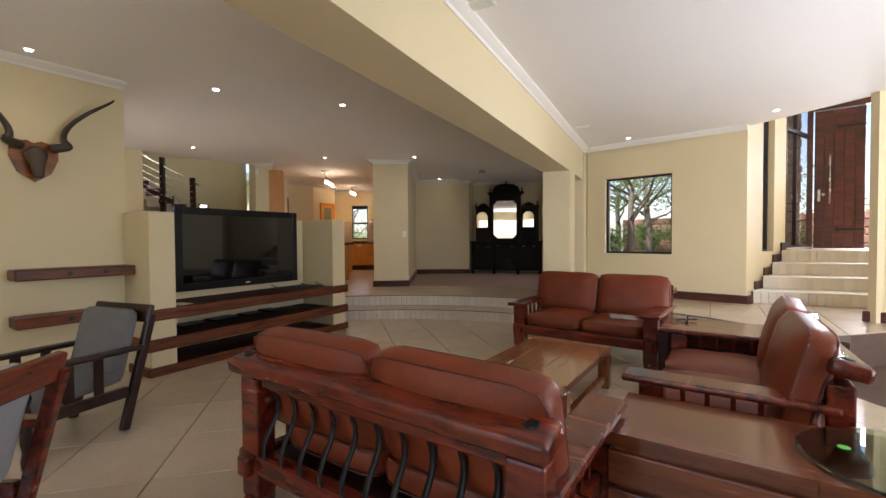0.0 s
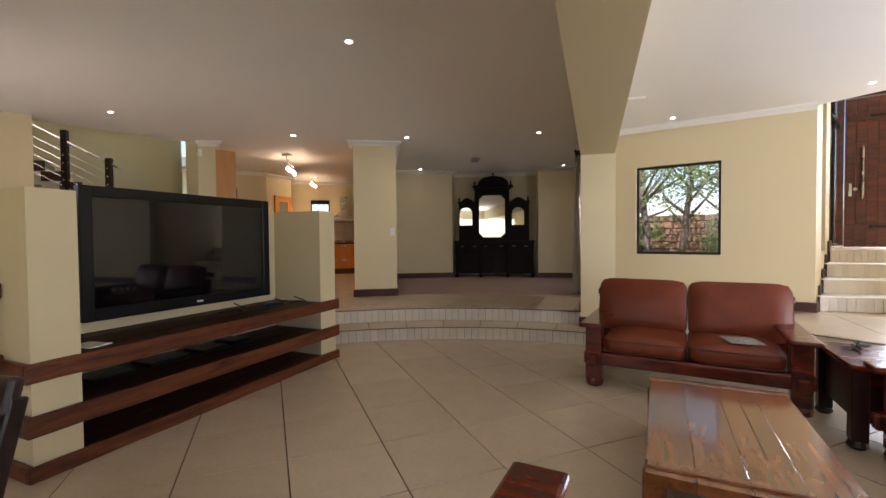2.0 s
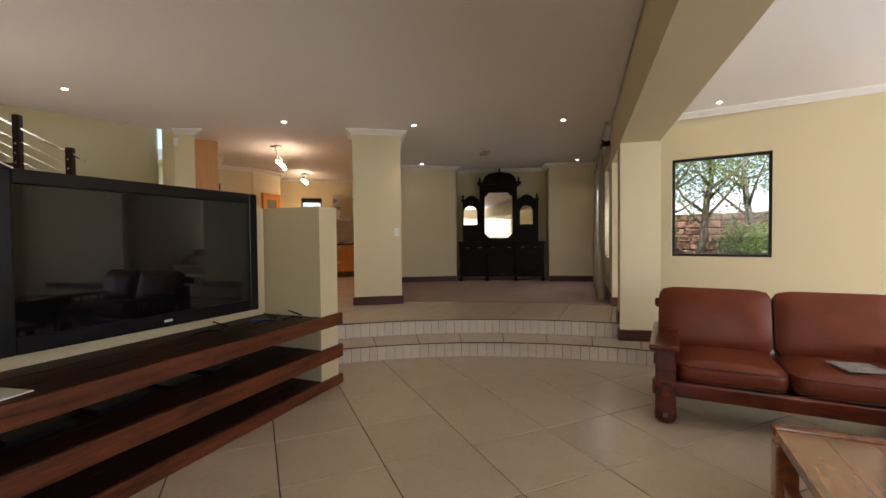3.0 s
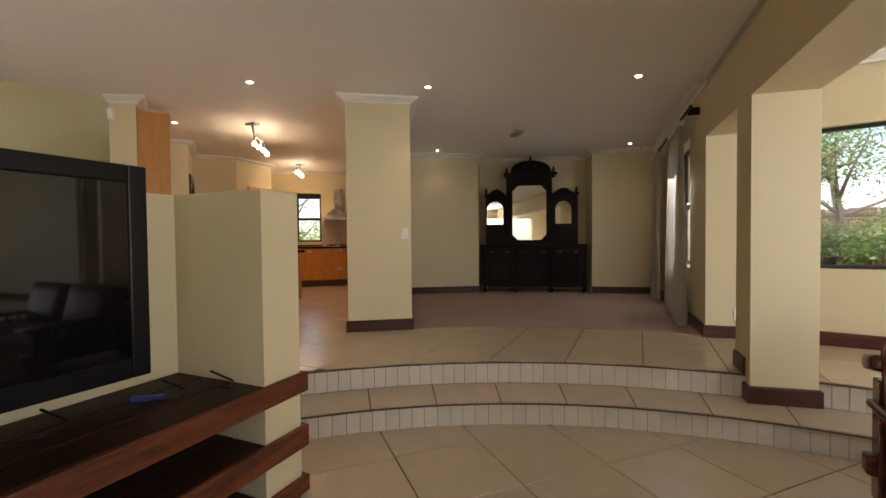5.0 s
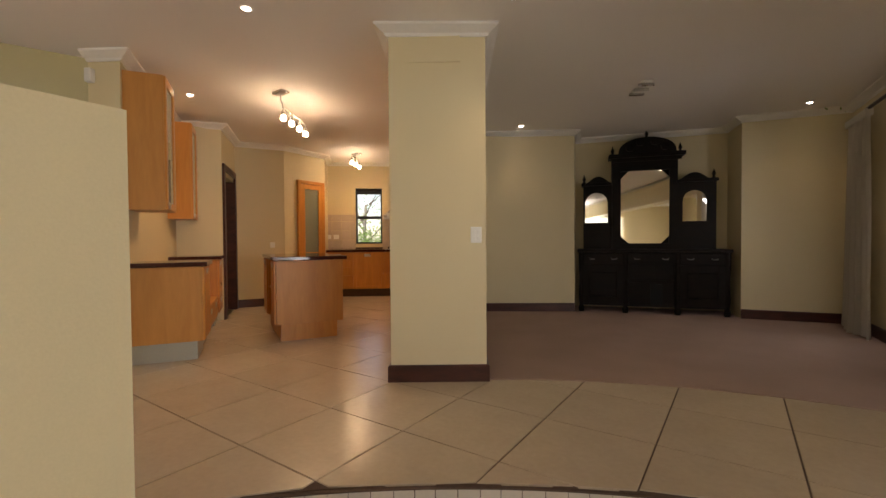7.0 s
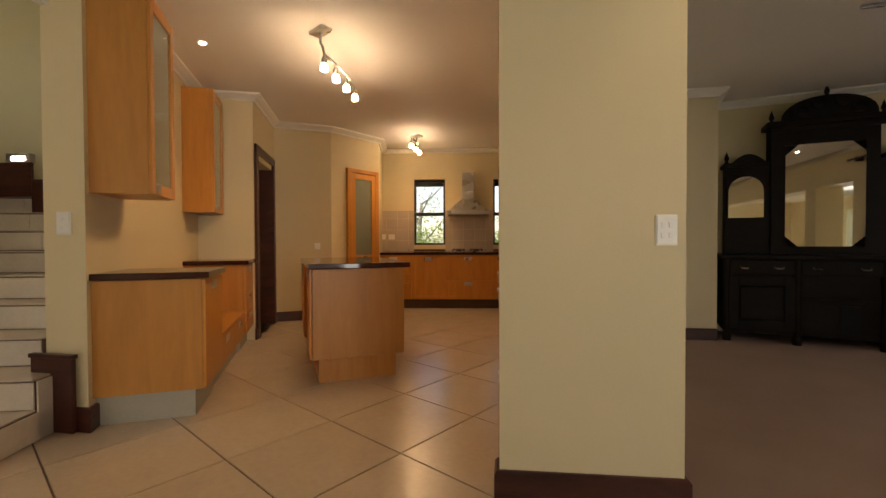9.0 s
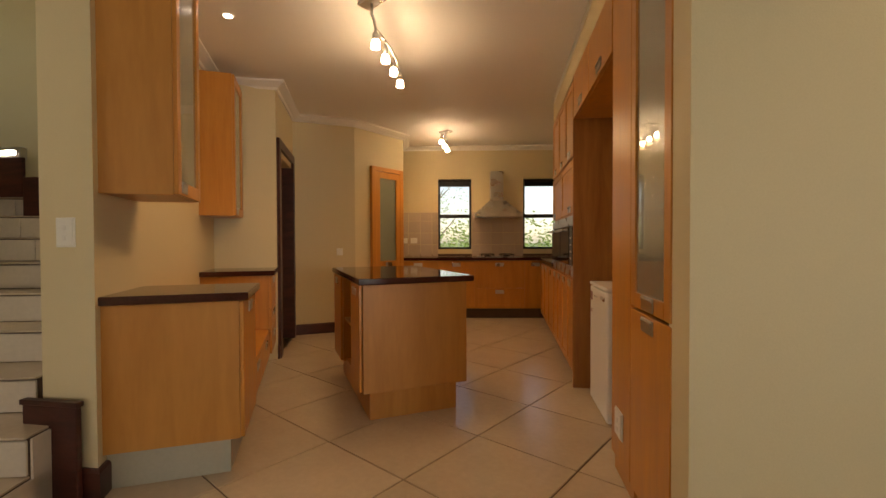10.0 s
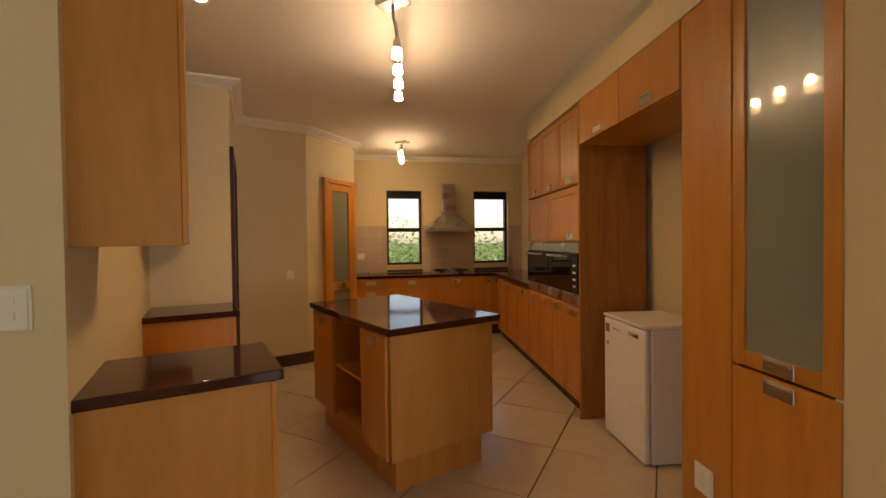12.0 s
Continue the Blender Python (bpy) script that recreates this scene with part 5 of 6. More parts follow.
# island
KI = pose(-7.835, 7.335, 0.035, 0, 0, 64)
island = thing("kitchen_island", KI, "honey wood kitchen island with a dark granite top", "kitchen island")
part("end_panel", box(0.0, 0.0, 0.52, 0.72, 0.022, 1.217, 0.003), CABINET_PALE, island, "plain pale end panel")
part("end_panel", box(0.0, 1.25, 0.52, 0.72, 1.27, 1.217, 0.003), CABINET_PALE, island)
part("body", box(0.30, 0.025, 0.52, 0.72, 1.248, 1.216), CABINET, island)
part("side_bay", box(0.0, 0.025, 0.52, 0.299, 0.36, 1.216), CABINET, island)
part("side_bay", box(0.0, 0.84, 0.52, 0.299, 1.248, 1.216), CABINET, island)
part("shelf", box(0.02, 0.362, 0.52, 0.299, 0.838, 0.54), CABINET, island, "open bottom shelf")
part("shelf", box(0.01, 0.362, 0.86, 0.298, 0.838, 0.88), CABINET, island, "open shelf")
d1 = part("door", box(-0.02, 0.028, 0.525, -0.002, 0.355, 1.21, 0.003), CABINET, island)
pull(d1, pose(-0.02, 0.20, 1.165, 0, 0, 90))
d2 = part("door", box(-0.02, 0.845, 0.525, -0.002, 1.245, 1.21, 0.003), CABINET, island)
pull(d2, pose(-0.02, 1.06, 1.165, 0, 0, 90))
part("plinth", box(0.05, 0.05, U - 0.035, 0.66, 1.20, 0.518), CABINET, island)
part("top", box(-0.03, -0.03, 1.219, 0.765, 1.305, 1.26, 0.006), GRANITE, island, "dark polished granite top")
bottle = thing("cleaning_bottle", KI @ pose(0.10, 0.46, 0.882), "small green cleaning bottle on the island shelf", "bottle")
part("body", lathe([(0.035, 0), (0.038, 0.01), (0.036, 0.12), (0.014, 0.16), (0.014, 0.19)], 14), material("green_plastic", (0.03, 0.16, 0.10), 0.3, bump=0), bottle, "", True)
part("cap", moved(lathe([(0.018, 0.19), (0.016, 0.22)], 12), pose(0, 0, 0)), material("orange_plastic", (0.5, 0.08, 0.02), 0.4, bump=0), bottle, "orange cap")

# units by the stairs
PLINTH = material("grey_beige_plinth", (0.42, 0.40, 0.32), 0.45, vary=0.05, bump=0.03)
KL = pose(-8.13, 6.05, 0.02, 0, 0, 60)  # x into the room, y along the wall
for i, y0 in enumerate((0.0, 1.70)):
    c = thing("base_cabinet", KL @ pose(0, y0, 0), ("pale-sided base cabinet with a granite top by the column", "honey wood base cabinet with drawers by the doorway")[i], "cabinet", "cabinets by the stairs")
    part("side_panel", box(0.005, 0.0, 0.52, 0.60, 0.02, 1.214, 0.002), (CABINET_PALE, CABINET)[i], c, "large plain side panel")
    part("body", box(0.005, 0.022, 0.52, 0.598, 0.50, 1.214), CABINET, c)
    for z0, z1 in (((0.525, 1.21),), ((0.525, 0.72), (0.725, 0.92), (0.925, 1.21)))[i]:
        d = part("drawer" if i else "door", box(0.60, 0.004, z0, 0.62, 0.498, z1, 0.003), CABINET, c)
        pull(d, pose(0.62, 0.25, z1 - 0.05, 0, 0, -90))
    part("plinth", box(0.02, 0.03, U - 0.02, 0.55, 0.48, 0.518), PLINTH, c, "pale plinth board")
    part("top", box(0.002, -0.02, 1.217, 0.645, 0.52, 1.258, 0.006), GRANITE, c, "dark granite top")
    u = thing("wall_cabinet", KL @ pose(0, (0.0, 1.70)[i], -0.02), "honey wood wall cabinet with a glazed door", "cabinet", "cabinets by the stairs")
    part("side_panel", box(0.005, 0.0, 1.755, 0.32, 0.02, 2.97, 0.002), (CABINET_PALE, CABINET)[i], u, "plain side panel")
    part("body", box(0.005, 0.022, 1.757, 0.318, 0.45, 2.97), CABINET, u)
    d = part("door", join(box(0.32, 0.004, 1.76, 0.34, 0.06, 2.965, 0.003), box(0.32, 0.39, 1.76, 0.34, 0.448, 2.965, 0.003), box(0.32, 0.06, 1.76, 0.34, 0.39, 1.83, 0.003), box(0.32, 0.06, 2.89, 0.34, 0.39, 2.965, 0.003)), CABINET, u)
    part("pane", box(0.322, 0.06, 1.83, 0.330, 0.39, 2.89), FROST, d, "frosted glass pane")
    pull(d, pose(0.34, 0.10, 1.80, 0, 0, -90), 0.09)

bench = thing("drawer_unit", KL @ pose(0, 0.525, 0), "low honey wood drawer unit between two cabinets", "cabinet", "cabinets by the stairs")
part("body", box(0.005, 0.0, 0.50, 0.58, 1.17, 0.72), CABINET, bench)
part("top", box(0.003, 0.0, 0.722, 0.60, 1.17, 0.745, 0.003), CABINET, bench, "plain wooden top")
for y0 in (0.0, 0.585):
    d = part("drawer", box(0.581, y0 + 0.003, 0.505, 0.60, y0 + 0.582, 0.718, 0.003), CABINET, bench)
    pull(d, pose(0.60, y0 + 0.29, 0.67, 0, 0, -90))
part("plinth", box(0.02, 0.02, U - 0.02, 0.53, 1.15, 0.498), PLINTH, bench, "pale plinth board")

# ---- dining room ----
SB = frame_at(ALC_L, ALC_R, 0.0, 0.03)
sb = thing("sideboard", SB, "tall carved black-brown sideboard with three mirrors", "sideboard")
X0, X1 = 0.05, 2.08
part("base_body", box(X0 + 0.03, 0.03, U + 0.10, X1 - 0.03, 0.54, 1.26), SIDEBOARD, sb)
part("base_top", box(X0 - 0.01, -0.02, 1.262, X1 + 0.01, 0.55, 1.31, 0.012), SIDEBOARD, sb)
for x in (X0 + 0.05, 0.72, 1.41, X1 - 0.05):
    part("pilaster", moved(lathe([(0.04, U + 0.002), (0.045, U + 0.06), (0.03, U + 0.10), (0.04, U + 0.2), (0.03, 0.9), (0.042, 1.02), (0.042, 1.26)], 10), pose(x, 0.03, 0)), SIDEBOARD, sb)
for x0, x1 in ((0.12, 0.70), (0.74, 1.39), (1.43, 2.01)):
    d = part("drawer", box(x0, 0.005, 1.10, x1, 0.03, 1.25, 0.008), SIDEBOARD, sb)
    for hx in (x0 + 0.14, x1 - 0.14):
        part("handle", tube([(hx - 0.04, 0.004, 1.18), (hx - 0.03, -0.02, 1.165), (hx + 0.03, -0.02, 1.165), (hx + 0.04, 0.004, 1.18)], 0.006, 6), STEEL, d, "old brass handle")
for x0, x1 in ((0.12, 0.70), (1.43, 2.01)):
    d = part("door", join(box(x0, 0.0, U + 0.14, x0 + 0.09, 0.03, 1.08, 0.005), box(x1 - 0.09, 0.0, U + 0.14, x1, 0.03, 1.08, 0.005), box(x0 + 0.09, 0, U + 0.14, x1 - 0.09, 0.03, U + 0.24, 0.005), box(x0 + 0.09, 0, 0.98, x1 - 0.09, 0.03, 1.08, 0.005)), SIDEBOARD, sb)
    part("panel", box(x0 + 0.10, 0.012, U + 0.25, x1 - 0.10, 0.03, 0.97, 0.01), SIDEBOARD, d, "raised carved panel")
part("shelf", box(0.76, 0.0, 0.82, 1.37, 0.03, 0.86, 0.005), SIDEBOARD, sb)
# Flat black panel; the shade inside the opening is put into its colour.
part("recess", box(1.06, 0.022, 0.50, 1.22, 0.03, 0.80), BLACK, sb, "flat black panel painting the shade of an opening")
Y = 0.34
part("back_board", box(0.13, Y, 1.31, 0.55, 0.54, 2.30), SIDEBOARD, sb)
part("back_board", box(1.465, Y, 1.31, 1.97, 0.54, 2.30), SIDEBOARD, sb)
part("back_board", join(box(0.552, Y - 0.03, 1.31, 0.67, 0.54, 2.70), box(1.35, Y - 0.03, 1.31, 1.463, 0.54, 2.70), box(0.67, Y - 0.03, 1.31, 1.35, 0.54, 1.39), box(0.67, Y - 0.03, 2.50, 1.35, 0.54, 2.70), box(0.67, Y + 0.05, 1.39, 1.35, 0.54, 2.50)), SIDEBOARD, sb)
part("main_cornice", join(box(0.50, Y - 0.09, 2.70, 1.56, 0.54, 2.76, 0.012), box(0.545, Y - 0.05, 2.64, 1.51, Y - 0.03, 2.70, 0.006)), SIDEBOARD, sb)
for x0, x1 in ((0.10, 0.54), (1.475, 1.99)):
    part("side_cornice", box(x0, Y - 0.05, 2.30, x1, 0.54, 2.345, 0.01), SIDEBOARD, sb)
arch_c = [(1.04 + 0.40 * math.cos(math.pi * k / 16), 2.76 + 0.24 * math.sin(math.pi * k / 16) ** 0.8) for k in range(17)]
part("pediment", moved(prism(arch_c, -0.05, 0.0), Matrix(((1, 0, 0, 0), (0, 0, 1, Y), (0, 1, 0, 0), (0, 0, 0, 1)))), SIDEBOARD, sb, "arched carved pediment")
for x, z in ((0.80, 2.84), (1.28, 2.84), (0.94, 2.92), (1.14, 2.92)):
    part("scroll", moved(lathe([(0.02, -0.03), (0.055, -0.02), (0.055, 0.02), (0.02, 0.03)], 14), pose(x, Y - 0.07, z, 90)), SIDEBOARD, sb, "carved scroll")
for x, z in ((0.56, 2.76), (1.50, 2.76), (0.14, 2.345), (1.94, 2.345), (1.04, 2.99)):
    part("finial", moved(lathe([(0.03, 0), (0.014, 0.03), (0.028, 0.06), (0.008, 0.12), (0.002, 0.14 if x != 1.04 else 0.10)], 10), pose(x, Y + 0.02, z)), SIDEBOARD, sb, "turned finial")
for x0, x1 in ((0.18, 0.52), (1.50, 1.88)):
    pts = [(x0 + (x1 - x0) * k / 12, 2.345 + 0.10 * math.sin(math.pi * k / 12)) for k in range(13)][::-1]
    part("side_crest", moved(prism(pts, -0.03, 0.0), Matrix(((1, 0, 0, 0), (0, 0, 1, Y + 0.05), (0, 1, 0, 0), (0, 0, 0, 1)))), SIDEBOARD, sb, "carved side crest")
upright = Matrix(((1, 0, 0, 0), (0, 0, 1, 0), (0, 1, 0, 0), (0, 0, 0, 1)))
cc = 0.11
octo = [(0.675, 1.395 + cc), (0.675 + cc, 1.395), (1.345 - cc, 1.395), (1.345, 1.395 + cc), (1.345, 2.495 - cc), (1.345 - cc, 2.495), (0.675 + cc, 2.495), (0.675, 2.495 - cc)]
part("main_mirror", moved(prism(octo, Y - 0.045, Y - 0.035), upright), MIRROR, sb, "tall bevelled mirror with cut corners")
for x0, x1 in ((0.155, 0.49), (1.53, 1.84)):
    r = (x1 - x0) / 2
    pts = [(x0, 1.72), (x1, 1.72)] + [((x0 + x1) / 2 + r * math.cos(math.pi * k / 12), 2.02 + r * math.sin(math.pi * k / 12)) for k in range(13)]
    part("side_mirror", moved(prism(pts, Y - 0.012, Y - 0.003), upright), MIRROR, sb, "small arched mirror")


def curtain(m, width, h, folds, label, seed):
    t = thing("curtain", m, label, "curtain", "dining room curtains")
    bm, n = bmesh.new(), folds * 10
    rows = []
    for j in range(13):
        f = j / 12
        row = []
        for i in range(n + 1):
            u = i / n
            w = width * (0.72 + 0.28 * f)
            amp = (0.030 + 0.035 * f) * (0.75 + 0.35 * math.sin(u * 7 + seed))
            row.append(bm.verts.new((u * w - w / 2 + 0.012 * math.sin(u * 23 + f * 2), amp * math.sin(u * folds * 2 * math.pi + 0.7 * math.sin(f * 3 + seed)), h * (1 - f) + 0.012 + 0.012 * math.sin(u * 9) * f)))
        rows.append(row)
    for a, b in zip(rows, rows[1:]):
        for i in range(n):
            bm.faces.new((a[i], b[i], b[i + 1], a[i + 1]))
    bmesh.ops.solidify(bm, geom=list(bm.faces), thickness=0.004)
    part("drape", bm, CURTAIN, t, "hanging pleated cloth", True)
    part("heading", box(-width * 0.36, -0.035, h - 0.03, width * 0.36, 0.035, h + 0.05, 0.01), CURTAIN, t, "pleated heading tape")


yw = math.degrees(math.atan2(1, -0.1255))
curtain(pose(bx(9.5) - 0.13, 9.50, U + 0.004, 0, 0, yw), 1.12, 2.42, 8, "long ivory curtain hanging in folds", 1)
curtain(pose(bx(11.42) - 0.13, 11.42, U + 0.004, 0, 0, yw), 0.95, 2.42, 6, "ivory curtain gathered beside the window", 4)
rod = thing("curtain_rod", pose(bx(10.2) - 0.13, 10.2, 2.84, 0, 0, yw), "dark wooden curtain rod above the window", "curtain rod")
part("pole", moved(lathe([(0.018, -1.65), (0.018, 1.55)], 10), pose(0, 0, 0, 0, 90)), DARKWOOD, rod)
part("bracket", box(-1.49, -0.12, -0.05, -1.45, 0.0, 0.03, 0.005), DARKWOOD, rod)

# ---- lamps ----


def downlight(x, y, energy=2.4):
    t = thing("downlight", pose(x, y, CEIL), "small round recessed ceiling downlight", "ceiling light", "recessed downlights")
    part("ring", lathe([(0.040, -0.006), (0.044, -0.004), (0.044, -0.0005)], 20), CORNICE, t, "white trim ring")
    part("bulb", moved(lathe([(0.028, -0.0085), (0.028, -0.0065)], 16), pose(0, 0, 0)), COOLBULB, t, "glowing bulb")
    lamp("downlight_lamp", "SPOT", pose(x, y, CEIL - 0.02), energy, (1.0, 0.80, 0.55), spot=95, radius=0.03)


for x, y in ((-4.62, 1.377), (-4.295, 2.855), (-3.567, 4.07), (-7.66, 4.23), (-6.54, 6.325), (-8.745, 6.885), (-6.435, 10.37), (-3.185, 11.55), (-2.915, 8.085), (-4.975, 7.34), (-0.985, 8.15), (0.985, 7.60)):
    downlight(x, y, 6.0 if x == -4.975 else 2.4)


def track_light(base, path, label, energy):
    """A bent ceiling bar with small spot heads; path gives the heads' places."""
    t = thing("track_light", pose(*base), label, "ceiling light", "kitchen spot bars")
    rel = [Vector(p) - Vector(base) for p in path]
    part("base_plate", join(box(-0.09, -0.05, -0.028, 0.09, 0.05, -0.001, 0.006)), STEEL, t)
    first, last = rel[0] + Vector((0, 0, 0.09)), rel[-1] + Vector((0, 0, 0.09))
    part("bar", tube([(0, 0, -0.02), (0, 0, -0.10), tuple(first * 0.6 + Vector((0, 0, -0.02))), tuple(first), *[tuple(first.lerp(last, f) + Vector((0.03 * math.sin(f * math.pi), 0, 0))) for f in (0.25, 0.5, 0.75)], tuple(last)], 0.010, 8), STEEL, t, "bent steel bar", True)
    for p in rel:
        head = part("head", moved(lathe([(0.022, 0.015), (0.022, 0.055), (0.010, 0.07), (0.006, 0.10)], 14), Matrix.Translation(p)), STEEL, t, "steel lamp socket", True)
        part("bulb", moved(lathe([(0.012, -0.045), (0.030, -0.035), (0.028, 0.0), (0.020, 0.02)], 14), Matrix.Translation(p)), BULB, head, "glowing frosted bulb", True)
        lamp("spot_bulb_lamp", "SPOT", Matrix.Translation(Vector(base) + p - Vector((0, 0, 0.07))), energy, WARM, spot=165, radius=0.035)


TRACK1 = [(-7.86, 7.47, 2.83), (-7.99, 7.66, 2.83), (-8.12, 7.85, 2.83), (-8.25, 8.03, 2.82)]
track_light((-7.86, 7.44, CEIL), TRACK1, "bent steel bar with four glowing spots", 4.1)
TRACK2 = [(-9.62, 10.00, 2.90), (-9.76, 10.22, 2.90), (-9.91, 10.44, 2.90)]
track_light((-9.745, 10.225, CEIL), TRACK2, "short steel bar with three glowing spots", 4.6)

# ---- switches, sockets and other small fittings ----


def plate_fitting(m, w, h, kind, label, group, keys=2):
    """A white wall plate; local x along the wall, -y out of it."""
    t = thing(kind, m, label, kind.replace("_", " "), group)
    part("backplate", box(-w / 2, -0.007, -h / 2, w / 2, -0.001, h / 2, 0.002), PLASTIC, t)
    part("faceplate", box(-w * 0.44, -0.012, -h * 0.46, w * 0.44, -0.0072, h * 0.46, 0.002), PLASTIC, t)
    for i in range(keys):
        for j in range(2):
            part("key", box((i - (keys - 1) / 2) * w * 0.34 - w * 0.10, -0.016, (j - 0.5) * h * 0.34 - h * 0.09, (i - (keys - 1) / 2) * w * 0.34 + w * 0.10, -0.012, (j - 0.5) * h * 0.34 + h * 0.09, 0.0015, 1), FRIDGE, t)
    return t


on_pillar = frame_at(PIL_L, PIL_R)
plate_fitting(on_pillar @ pose(0.668, 0, 1.505), 0.085, 0.125, "light_switch", "white four-key light switch on the pillar", "light switches")
plate_fitting(frame_at(COL_L, COL_R) @ pose(0.145, 0, 1.575), 0.10, 0.135, "light_switch", "white light switch on the column by the stairs", "light switches", 1)
plate_fitting(frame_at(PAN_A, NOOK) @ pose(0.20, 0, 1.40) @ pose(0, 0, 0, 0, 0, 180) @ pose(0, 0.0, 0), 0.08, 0.09, "light_switch", "small white light switch near the pantry", "light switches", 1)
for x in (0.14, 0.30):
    plate_fitting(KB @ pose(x, -0.012, 1.52), 0.11, 0.09, "wall_socket", "white wall socket on the tiles", "wall sockets", 1)
plate_fitting(KR @ pose(-0.62, -0.019, 0.66), 0.12, 0.13, "wall_socket", "white socket box on the cabinet side", "wall sockets", 1)
plate_fitting(frame_at((bx(8.50), 8.50), (bx(8.50) + 0.43, 8.56)) @ pose(0.30, 0, 0.62), 0.085, 0.12, "wall_socket", "white wall socket low on the jamb", "wall sockets", 1)
phone = thing("intercom_phone", KB @ pose(0.06, -0.013, 1.64), "white intercom handset on the wall", "phone")
part("cradle", box(-0.05, -0.03, -0.13, 0.05, -0.001, 0.13, 0.008), PLASTIC, phone)
part("handset", join(box(-0.03, -0.07, -0.14, 0.03, -0.032, 0.14, 0.012)), PLASTIC, phone)
stat = thing("thermostat", KR @ pose(-1.02, DEP + 0.01, 1.93), "white round wall control in the niche", "thermostat")
part("body", moved(lathe([(0.05, 0), (0.045, 0.03), (0.02, 0.035)], 18), pose(0, 0, 0, 90)), PLASTIC, stat)
sensor = thing("alarm_sensor", frame_at(COL_L, COL_R) @ pose(0.04, -0.03, 2.90), "small white alarm sensor high on the column", "sensor")
part("body", box(-0.03, -0.025, -0.06, 0.03, 0.028, 0.06, 0.008), PLASTIC, sensor)
hook = thing("ceiling_bracket", pose(-4.69, 9.705, CEIL, 0, 0, 30), "small white ceiling bracket without a lamp", "ceiling bracket")
part("plate", box(-0.06, -0.20, -0.02, 0.06, 0.20, -0.001, 0.004), PLASTIC, hook)
for y in (-0.15, 0.0, 0.15):
    part("bar", box(-0.08, y - 0.012, -0.05, 0.08, y + 0.012, -0.022, 0.004), STEEL, hook)
for x, y in ((-1.0, 3.03), (-1.41, 6.93)):
    v = thing("ceiling_vent", pose(x, y, CEIL, 0, 0, 7), "white slotted ceiling vent", "vent", "ceiling vents")
    part("frame", box(-0.11, -0.05, -0.012, 0.11, 0.05, -0.001, 0.003), CORNICE, v)
    for i in range(3):
        part("slat", box(-0.095, -0.035 + i * 0.027, -0.018, 0.095, -0.02 + i * 0.027, -0.012), PLASTIC, v)

# ---- garden ----
tagged(part("ground", box(-400, -400, -0.60, 400, 400, -0.40), GRASS), "wide green lawn round the house", "ground", "", "structure")
structure("terrace", prism([(1.9, 12.5), (3.4, 12.3), (6.0, 14.5), (4.0, 17.0)], -0.4, 1.08), STONE, "paved ground outside the front door", "terrace")
structure("garden_bank", prism([(-9.0, 12.9 + 0.8), (-2.6, 12.8), (4.2, 12.4), (7.5, 20), (-14, 22)], -0.4, 0.55), GRASS, "raised green garden bank", "bank")


def leaves(bm, c, r, n, size, rnd):
    """Loose leaves about c within radii r."""
    for _ in range(n):
        while True:
            p = Vector((rnd.uniform(-1, 1), rnd.uniform(-1, 1), rnd.uniform(-1, 1)))
            if 0.15 < p.length < 1:
                break
        o = Vector((c[0] + p.x * r[0], c[1] + p.y * r[1], c[2] + p.z * r[2]))
        if noise.noise(o * 1.4) < -0.12:
            continue
        a = Vector((rnd.gauss(0, 1), rnd.gauss(0, 1), rnd.gauss(0, 0.6))).normalized()
        b = a.cross(Vector((rnd.gauss(0, 1), rnd.gauss(0, 1), rnd.gauss(0, 1)))).normalized()
        s = size * rnd.uniform(0.6, 1.3)
        q = [bm.verts.new(o + v) for v in (-a * s, b * s * 0.38, a * s, -b * s * 0.38)]
        bm.faces.new(q)


def tree(x, y, z, h, lean, seed, label, n=5200):
    rnd = random.Random(seed)
    t = thing("tree", pose(x, y, z), label, "tree", "garden trees")
    top = Vector((lean[0], lean[1], h * 0.55))
    trunk = [tube([(0, 0, -0.2), tuple(top * 0.35 + Vector((0.06, 0.03, 0))), tuple(top * 0.7), tuple(top)], 0.11, 10, lambda f: 1 - 0.5 * f)]
    crown = bmesh.new()
    for i in range(8):
        a = i * 2.4 + rnd.random()
        start = top * rnd.uniform(0.45, 1.0)
        tip = start + Vector((math.cos(a) * rnd.uniform(0.7, 1.5), math.sin(a) * rnd.uniform(0.7, 1.5), rnd.uniform(0.5, 1.5)))
        mid = start.lerp(tip, 0.5) + Vector((rnd.uniform(-0.15, 0.15), rnd.uniform(-0.15, 0.15), -0.1))
        trunk.append(tube([tuple(start), tuple(mid), tuple(tip)], 0.045, 6, lambda f: 1 - 0.75 * f))
        leaves(crown, tip, (1.0, 1.0, 0.75), n // 8, 0.045, rnd)
    part("trunk", join(*trunk), BARK, t, "grey forked trunk", True)
    part("crown", crown, LEAF, t, "loose green crown")


def shrub(x, y, z, r, h, seed, label, n=1800):
    rnd = random.Random(seed)
    t = thing("shrub", pose(x, y, z), label, "shrub", "garden shrubs")
    stems, crown = [], bmesh.new()
    for i in range(7):
        a = i * 0.9
        tip = (math.cos(a) * r * 0.6, math.sin(a) * r * 0.6, h * rnd.uniform(0.5, 0.9))
        stems.append(tube([(0, 0, -0.1), (tip[0] * 0.4, tip[1] * 0.4, tip[2] * 0.6), tip], 0.018, 5, lambda f: 1 - 0.6 * f))
        leaves(crown, tip, (r * 0.6, r * 0.6, h * 0.4), n // 7, 0.06, rnd)
    part("stem", join(*stems), BARK, t, "thin woody stems")
    part("crown", crown, LEAF, t, "dense green leaves")


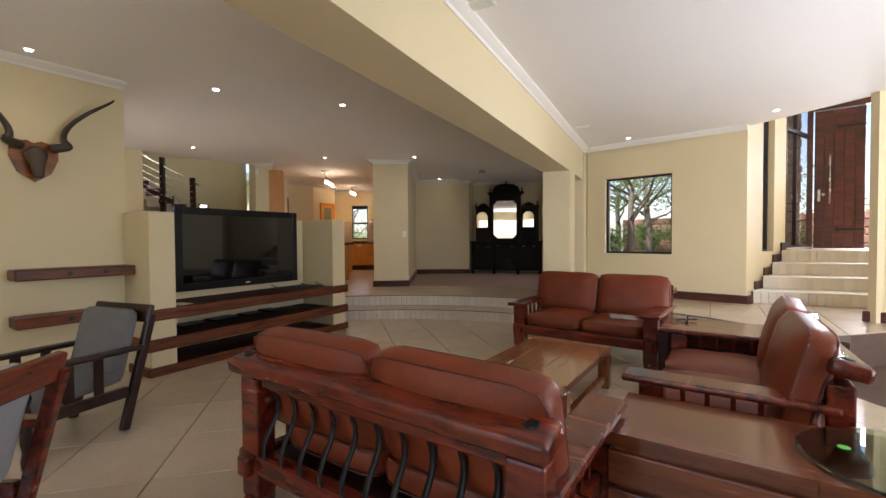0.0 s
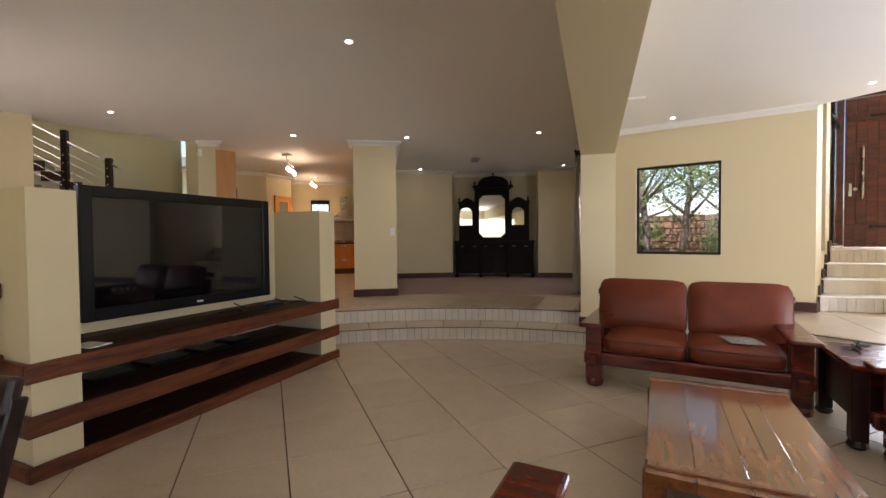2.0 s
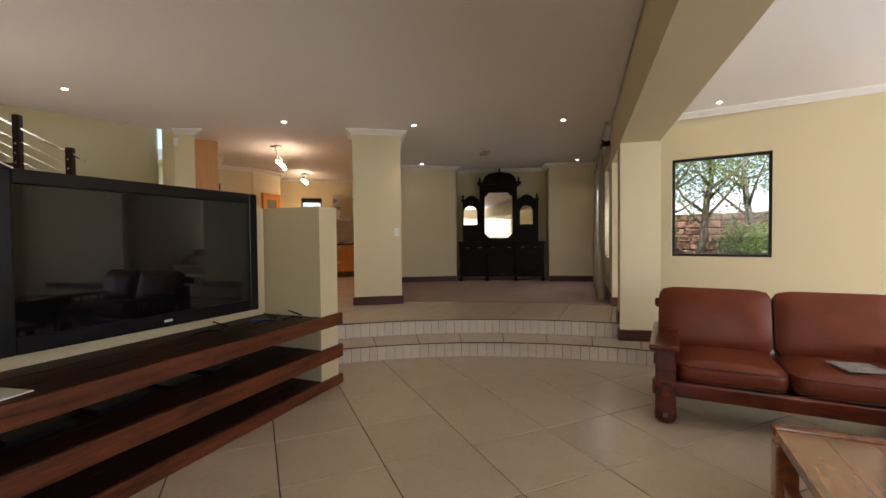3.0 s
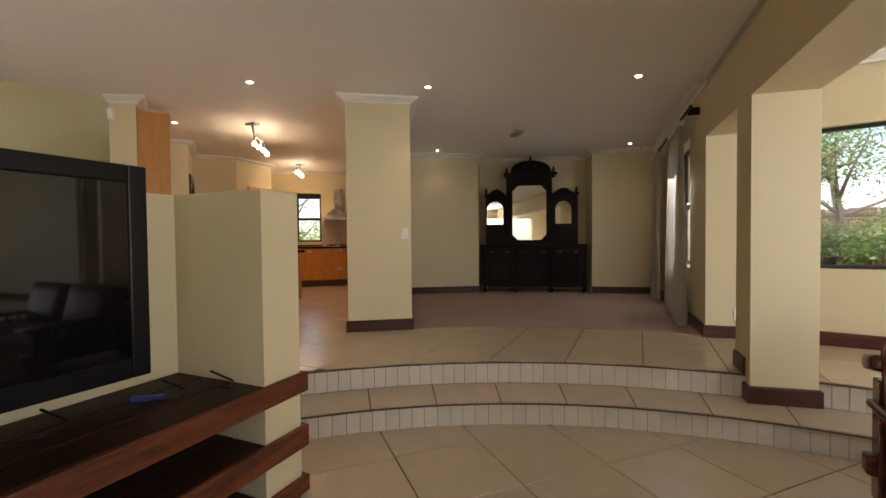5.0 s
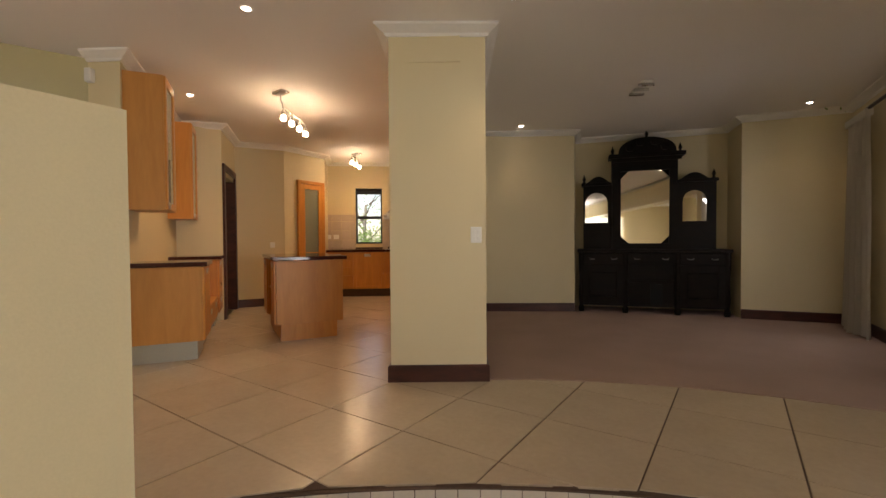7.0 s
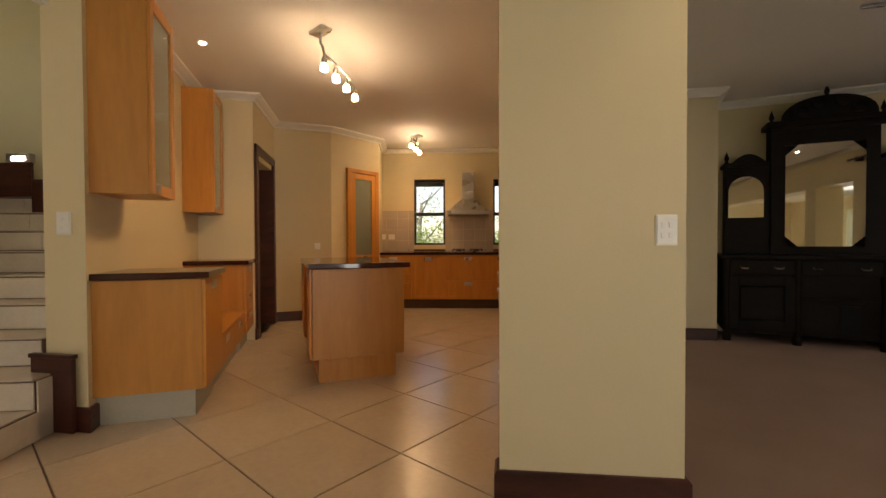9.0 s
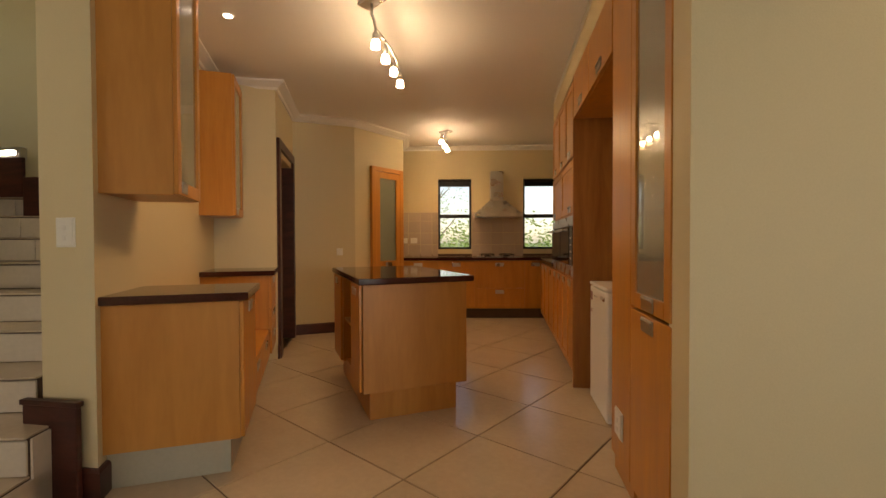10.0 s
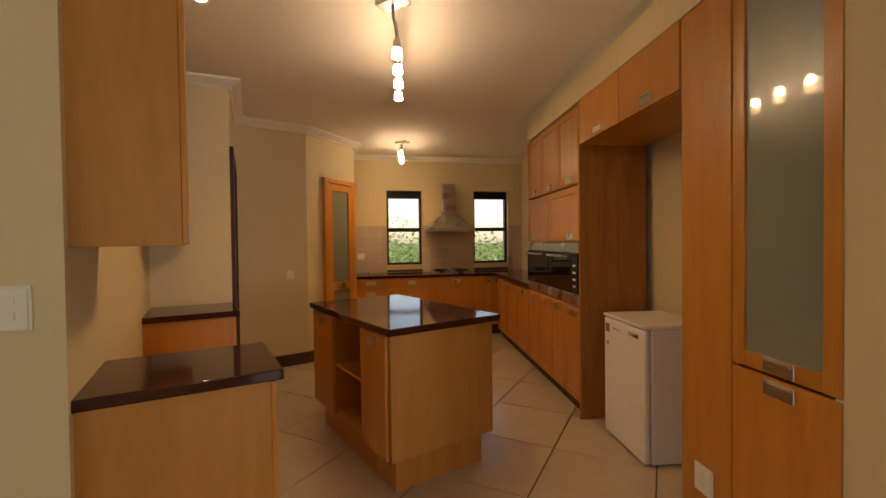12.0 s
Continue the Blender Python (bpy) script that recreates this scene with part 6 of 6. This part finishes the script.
for i, (x, y, h, l) in enumerate(((-1.95, 12.9, 4.4, (0.15, 0.1)), (-1.45, 13.2, 4.8, (-0.1, 0.2)), (-0.75, 13.6, 4.2, (0.35, 0.0)), (0.6, 14.4, 4.6, (-0.2, 0.2)), (-4.2, 14.5, 4.5, (0.2, 0.1)), (-3.0, 16.5, 5.0, (0.1, -0.2)))):
    tree(x, y, 0.5, h, l, i + 3, "slender garden tree with a loose green crown")
for i, (x, y, r, h) in enumerate(((-3.0, 12.9, 0.7, 1.1), (-2.3, 13.9, 0.9, 1.2), (-1.5, 14.8, 0.45, 1.1), (0.75, 13.3, 0.6, 1.1), (1.2, 13.8, 0.8, 1.2), (0.5, 14.6, 0.7, 1.3), (4.6, 15.5, 1.0, 1.6), (3.6, 17.4, 1.2, 1.8))):
    shrub(x, y, 0.5, r, h, i + 40, "leafy green garden shrub")
for i, (x, y, r, h) in enumerate(((-13.9, 13.5, 0.9, 2.1), (-12.9, 14.1, 0.9, 2.3), (-11.9, 14.7, 0.9, 2.1), (-10.9, 15.3, 0.9, 2.3), (-9.9, 15.9, 0.9, 2.2))):
    shrub(x, y, -0.4, r, h, i + 70, "leafy shrub outside the kitchen")
for i, (x, y) in enumerate(((-16.6, 16.6), (-10.6, 21.5))):
    tree(x, y, -0.4, 6.0, (0.1, 0.2), i + 90, "garden tree behind the kitchen", 2200)
gw = thing("garden_wall", pose(-2.6, 15.6, 0.5, 0, 0, -14), "rough red-brown stone garden wall", "garden wall")
part("core", box(0, 0.03, -0.3, 6.0, 0.35, 1.45), GROUT, gw)
rnd = random.Random(9)
REDSTONE = material("red_brown_stone", (0.30, 0.17, 0.12), 0.9, vary=0.3, scale=5, fine=30, bump=0.6, spread=0.25)
z = -0.1
while z < 1.4:
    h, x = rnd.uniform(0.18, 0.26), rnd.uniform(-0.2, 0)
    while x < 5.9:
        w = rnd.uniform(0.3, 0.55)
        part("stone", box(max(x, 0) + 0.008, rnd.uniform(-0.03, 0.0), z + 0.008, min(x + w, 6) - 0.008, 0.1, z + h - 0.008, 0.02, 1), REDSTONE, gw)
        x += w
    z += h
